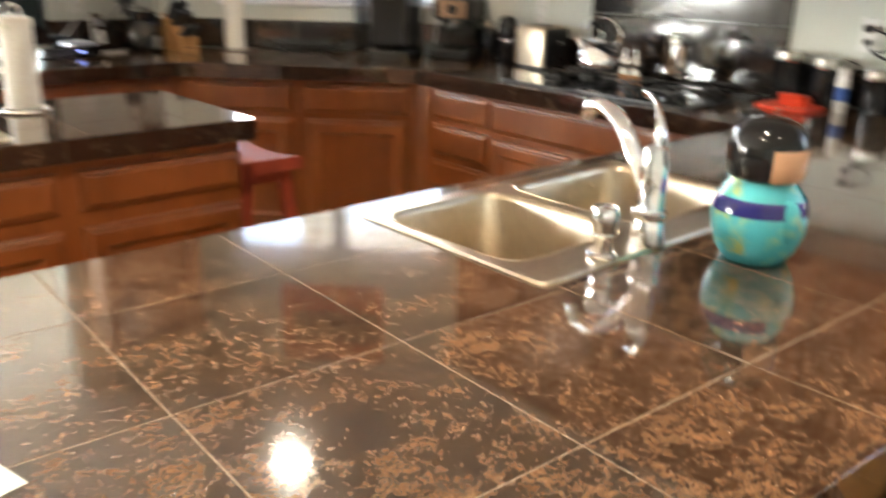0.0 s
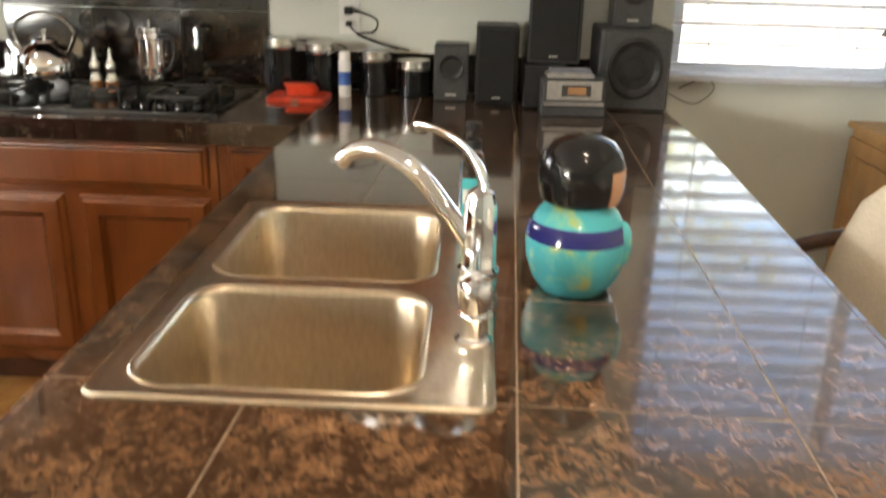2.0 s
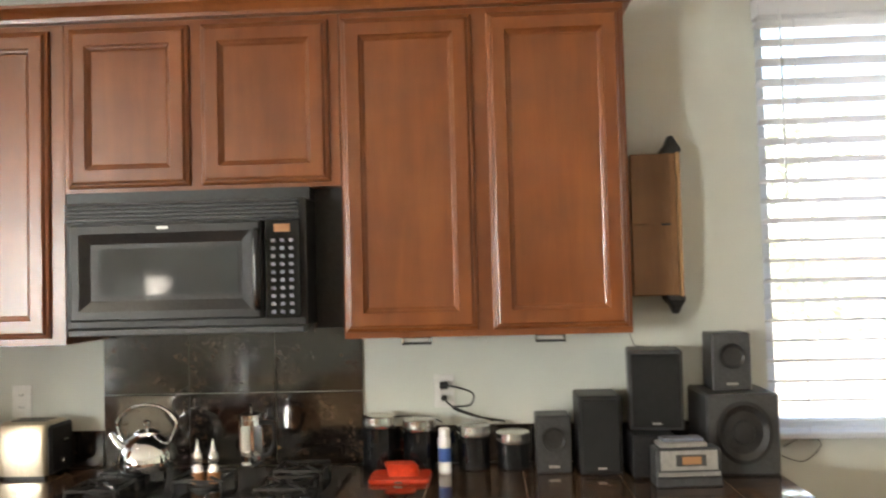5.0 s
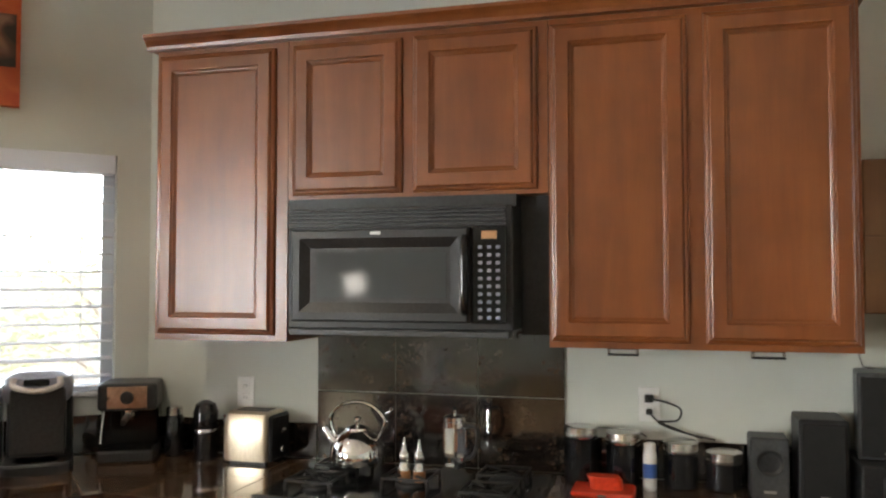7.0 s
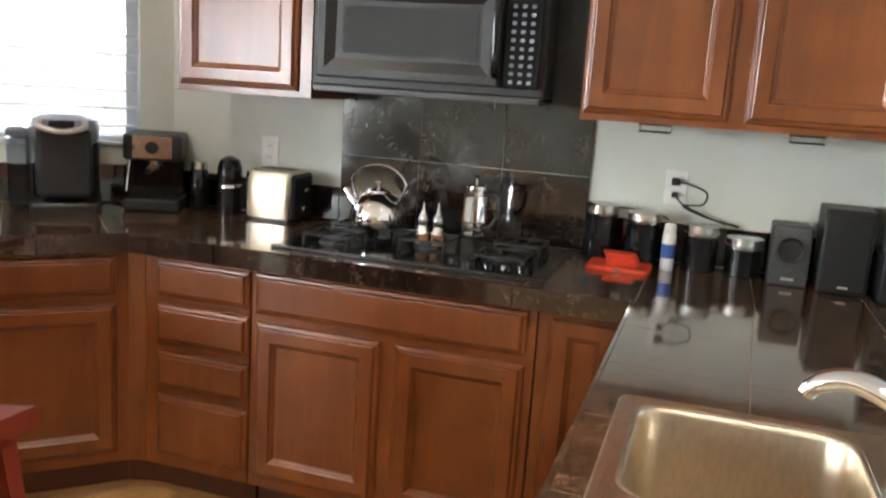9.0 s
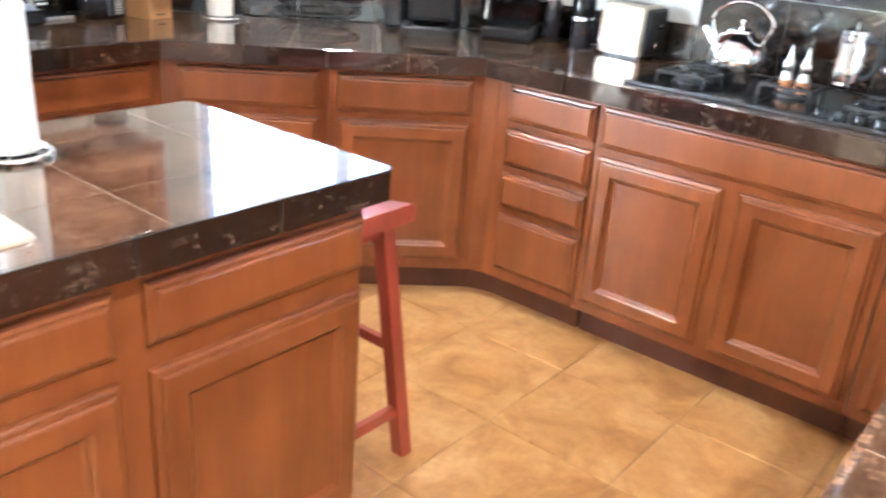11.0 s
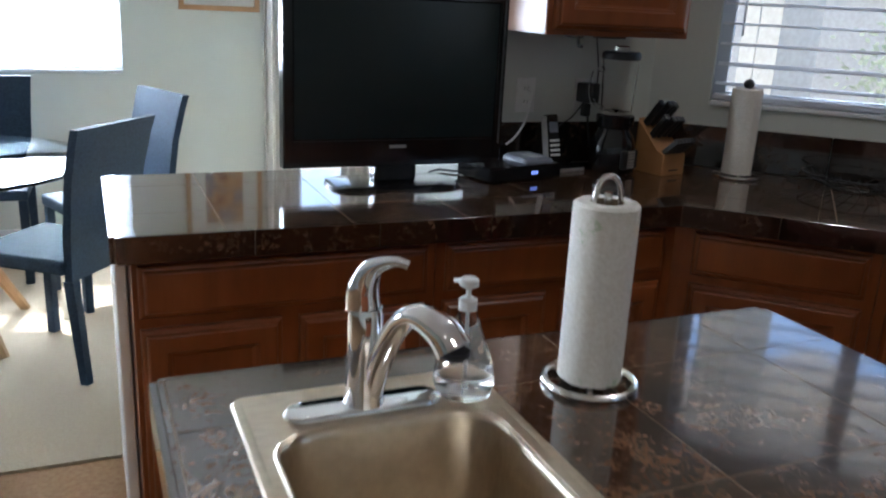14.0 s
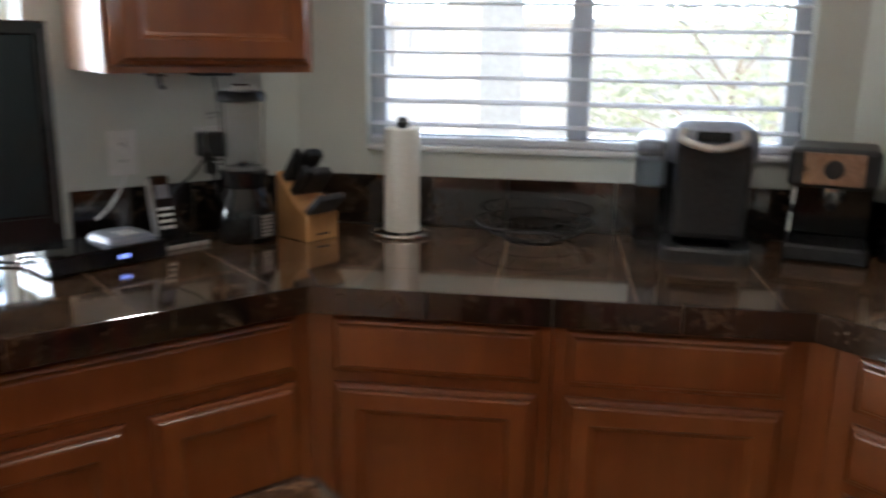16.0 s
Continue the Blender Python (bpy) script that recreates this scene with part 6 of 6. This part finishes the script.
part("shade", L([(0.165, 0.305), (0.142, 0.355), (0.124, 0.42), (0.112, 0.49), (0.105, 0.555), (0.101, 0.555), (0.108, 0.49), (0.120, 0.42), (0.138, 0.355), (0.161, 0.305)], 32, cap=False), SHADE, lp, "flared dark fabric shade", smooth=True)
part("finial", L([(0.006, 0.31), (0.006, 0.56), (0.012, 0.57), (0.004, 0.585)], 12), BLACK, lp, smooth=True)
part("spider", B(-0.102, 0.102, -0.003, 0.003, 0.548, 0.552), BLACK, lp)
cord("lamp_cord", [(2.72, -0.43, 0.868), (2.64, -0.37, 0.866), (2.58, -0.320, 0.862), (2.575, -0.297, 0.80), (2.58, -0.295, 0.5), (2.62, -0.297, 0.05)], 0.003, BLACK, "thin black lamp cord over the edge of the chest")

# sheet of paper on the peninsula
solid("paper_sheet", B(-0.105, 0.105, -0.14, 0.14, 0.0003, 0.0012), WHITE, "white sheet of paper lying on the counter", "paper", m=pose(0.010, 1.035, TOP, 0, 0, 14))


# ---- dining area ----
def dining_chair(m):
    c = thing("dining_chair", m, "navy leather dining chair with a tall slightly flared back", "chair", "dining chairs")
    # faces +y in its own frame, back at y = -0.21
    part("seat", B(-0.215, 0.215, -0.20, 0.22, 0.420, 0.475, bev=0.012, seg=2), NAVY, c)
    bk = bmesh.new()
    rows = []
    for z, y, w in ((0.40, -0.215, 0.205), (0.55, -0.222, 0.208), (0.75, -0.248, 0.216), (0.90, -0.285, 0.224), (0.955, -0.302, 0.228)):
        rows.append([(-w, y - 0.016, z), (w, y - 0.016, z), (w, y + 0.016, z), (-w, y + 0.016, z)])
    loft(bk, rows)
    bk.faces.new(list(bk.verts)[:4][::-1])
    part("backrest", bk, NAVY, c)
    for sx in (-1, 1):
        part("leg", B(sx * 0.19 - 0.020, sx * 0.19 + 0.020, 0.175, 0.212, 0, 0.4195, bev=0.004), NAVY, c)
        lg = bmesh.new()
        loft(lg, [[(sx * 0.19 - 0.016, -0.262, 0), (sx * 0.19 + 0.016, -0.262, 0), (sx * 0.19 + 0.016, -0.230, 0), (sx * 0.19 - 0.016, -0.230, 0)],
                  [(sx * 0.19 - 0.020, -0.235, 0.399), (sx * 0.19 + 0.020, -0.235, 0.399), (sx * 0.19 + 0.020, -0.195, 0.399), (sx * 0.19 - 0.020, -0.195, 0.399)]])
        lg.faces.new(list(lg.verts)[:4][::-1])
        part("leg", lg, NAVY, c)
    return c


dc = dining_chair(pose(-0.078, 5.36, 0.006, 0, 0, 53))
copy_thing(dc, pose(0.130, 6.07, 0.006, 0, 0, 112))
copy_thing(dc, pose(-0.42, 6.50, 0.006, 0, 0, 178))
dt = thing("dining_table", pose(-0.55, 5.69, 0.006), "round glass dining table on angled wooden legs", "table")
part("glass_top", L([(0.640, 0.722), (0.648, 0.726), (0.648, 0.732), (0.640, 0.736)], 56), TABLE_GLASS, dt, smooth=True)
for a in (40, 130, 220, 310):
    c, s = math.cos(radians(a)), math.sin(radians(a))
    part("leg", T([(0.40 * c, 0.40 * s, 0.0), (0.22 * c, 0.22 * s, 0.36), (0.30 * c, 0.30 * s, 0.7215)], [0.022, 0.028, 0.022], 8), OAK, dt, smooth=True)
part("hub", L([(0.235, 0.34), (0.235, 0.375)], 24), OAK, dt)


def framed(m, w, h, fw, frame_mat, art, mat_w, label):
    p = thing("framed_picture", m, label, "picture", "pictures")
    bm = bmesh.new()
    for r in minus_rect((-w / 2, w / 2, 0, h), (-w / 2 + fw, w / 2 - fw, fw, h - fw)):
        box(bm, r[0], r[1], -0.026, -0.001, r[2], r[3])
    bmesh.ops.remove_doubles(bm, verts=bm.verts[:], dist=0.0004)
    part("frame", bm, frame_mat, p)
    part("mat_board", B(-w / 2 + fw, w / 2 - fw, -0.012, -0.004, fw, h - fw), SHEER, p)
    part("print", B(-w / 2 + mat_w, w / 2 - mat_w, -0.0138, -0.0122, mat_w, h - mat_w), art, p)
    return p


framed(pose(0.812, YD, 1.315), 0.45, 0.56, 0.028, OAK, ART_WARM, 0.115, "warm coloured print with a wide mat in an oak frame")
framed(pose(XD, 5.92, 1.42, 0, 0, -90), 0.50, 0.22, 0.02, DARK_FRAME, ART_GREY, 0.05, "grey print in a dark frame on the dining wall")
framed(pose(XD, 5.92, 1.72, 0, 0, -90), 0.50, 0.22, 0.02, DARK_FRAME, ART_GREY, 0.05, "grey print in a dark frame on the dining wall")


def curtain(m, w, h, folds, label):
    c = thing("curtain", m, label, "curtain", "curtains")
    bm = bmesh.new()
    n = folds * 8
    fr, bk = [], []
    for i in range(n + 1):
        x = w * i / n
        y = 0.026 * math.sin(2 * math.pi * folds * i / n) + 0.008 * math.sin(i * 0.7)
        fr.append([bm.verts.new((x, y, z)) for z in (0.0, h)])
        bk.append([bm.verts.new((x, y + 0.004, z)) for z in (0.0, h)])
    for i in range(n):
        bm.faces.new((fr[i][0], fr[i + 1][0], fr[i + 1][1], fr[i][1]))
        bm.faces.new((bk[i + 1][0], bk[i][0], bk[i][1], bk[i + 1][1]))
        bm.faces.new((fr[i][1], fr[i + 1][1], bk[i + 1][1], bk[i][1]))
        bm.faces.new((fr[i + 1][0], fr[i][0], bk[i][0], bk[i + 1][0]))
    for s in (0, n):
        bm.faces.new((fr[s][0], fr[s][1], bk[s][1], bk[s][0]))
    part("cloth", bm, CURTAIN, c, smooth=True)
    return c


curtain(pose(1.05, YD - 0.07, 0.03), 0.22, 2.15, 4, "cream curtain gathered beside the patio door")
curtain(pose(1.52, YD - 0.07, 0.03), 0.21, 2.15, 4, "cream curtain gathered beside the patio door")
solid("curtain_rod", T([(0.98, YD - 0.07, 2.20), (1.74, YD - 0.07, 2.20)], 0.010, 10, 0), IRON, "dark metal curtain rod over the patio door", "curtain rod", smooth=True)

# recessed ceiling lamps
def can_light(x, y, watts):
    c = thing("recessed_light", pose(x, y, H), "round recessed ceiling light, switched on", "ceiling light", "recessed ceiling lights")
    part("trim_ring", L([(0.085, -0.001), (0.090, -0.004), (0.085, -0.008), (0.066, -0.006), (0.064, -0.001)], 28, cap=False), TRIM, c, smooth=True)
    part("lens", L([(0.064, -0.0010), (0.064, -0.0035)], 24), glow_mat("warm_lamp_lens", (1.0, 0.86, 0.66), 4.0), c)
    lamp = new("recessed_lamp", bpy.data.lights.new("recessed_lamp", "AREA"))
    lamp.data.shape, lamp.data.size, lamp.data.energy, lamp.data.color = "DISK", 0.13, watts, (1.0, 0.92, 0.80)
    lamp.data.spread = radians(140)
    lamp.matrix_world = look((x, y, H - 0.012), (x, y, 0))
    return c


for cx, cy, cw in CANS:
    can_light(cx, cy, cw)

# ---- outdoors ----
solid("ground", B(-60, 60, -60, 60, -0.30, -0.12), DIRT, "dry bare garden ground", "ground", kind="structure")
wall_o = thing("garden_wall", pose(6.4, 7.8, -0.12, 0, 0, -45), "pale stucco garden wall beyond the window", "garden wall")
part("wall", B(-7, 7, -0.1, 0.1, 0, 1.75), STUCCO, wall_o)
part("cap", B(-7, 7, -0.14, 0.14, 1.7505, 1.81, bev=0.01), STUCCO, wall_o)
wall_o = thing("garden_wall", pose(8.6, -1.0, -0.12, 0, 0, 90), "pale stucco garden wall beyond the window", "garden wall")
part("wall", B(-7, 4.5, -0.1, 0.1, 0, 1.75), STUCCO, wall_o)
part("cap", B(-7, 4.5, -0.14, 0.14, 1.7505, 1.81, bev=0.01), STUCCO, wall_o)


def tree(x, y, tall, spread, seed, label):
    rng = random.Random(seed)
    t = thing("tree", pose(x, y, -0.13), label, "tree", "garden trees")
    bm = bmesh.new()
    tube(bm, [(0, 0, 0), (0.05, 0.02, tall * 0.25), (0.0, 0.06, tall * 0.5), (0.04, 0.0, tall * 0.8)], [0.055, 0.045, 0.032, 0.012], 8, 4)
    ends = []
    for k in range(9):
        a, z = rng.uniform(0, 6.28), tall * rng.uniform(0.35, 0.75)
        r = spread * rng.uniform(0.5, 0.95)
        e = (r * math.cos(a), r * math.sin(a), z + spread * rng.uniform(0.2, 0.7))
        tube(bm, [(0.02, 0.02, z), (e[0] * 0.5, e[1] * 0.5, z + (e[2] - z) * 0.65), e], [0.014, 0.009, 0.004], 6, 3)
        ends.append(e)
    part("trunk", bm, BARK, t)
    v, f = [], []
    for e in ends + [(0, 0, tall * 0.9)]:
        for _ in range(240):
            p = Vector(e) + Vector((rng.gauss(0, spread * 0.22), rng.gauss(0, spread * 0.22), rng.gauss(0, spread * 0.16)))
            d = Vector((rng.gauss(0, 1), rng.gauss(0, 1), rng.gauss(0, 0.6))).normalized()
            s = d.orthogonal().normalized()
            ln, wd = rng.uniform(0.05, 0.09), rng.uniform(0.014, 0.026)
            i = len(v)
            v += [p, p + d * ln * 0.5 + s * wd, p + d * ln, p + d * ln * 0.5 - s * wd]
            f.append((i, i + 1, i + 2, i + 3))
    me = bpy.data.meshes.new("crown")
    me.from_pydata([tuple(q) for q in v], [], f)
    me.materials.append(LEAF)
    cr = new("crown", me)
    cr.parent = t
    return t


tree(6.0, 5.75, 1.9, 0.95, 3, "small olive-green garden tree beyond the window")
tree(6.0, -0.2, 2.8, 1.0, 5, "small olive-green garden tree beyond the window")
post = thing("patio_post", pose(3.55, 5.55, -0.12), "pale stucco patio post outside the window", "post")
part("shaft", B(-0.14, 0.14, -0.14, 0.14, 0.26, 3.0), STUCCO, post)
part("plinth", B(-0.20, 0.20, -0.20, 0.20, 0, 0.2595, bev=0.01), STUCCO, post)

# unseen cover, assumed from the post, that keeps direct sun off the corner window
solid("patio_cover", B(2.02, 5.2, 4.62, 6.4, 2.8805, 3.00, bev=0.01), STUCCO, "pale stucco cover added on the patio post to keep sun off the window", "patio cover", kind="structure")

# ---- floor tiles ----
me = finish(slab_piece([(0.0015, 0.0015), (0.4035, 0.0015), (0.4035, 0.4035), (0.0015, 0.4035)], -0.006, 0.0, 0.003), "floor_tile", FLOOR_TILE)
for i in range(-8, 3):
    for j in range(-9, 5):
        x, y = 2.218 + i * 0.405, 2.530 + j * 0.405
        if XW < x and x + 0.405 < XE + 0.1 and y > -1.9 and y + 0.405 < 4.52:
            piece("floor_tile", me, FLOOR, Matrix.Translation((x, y, 0)))
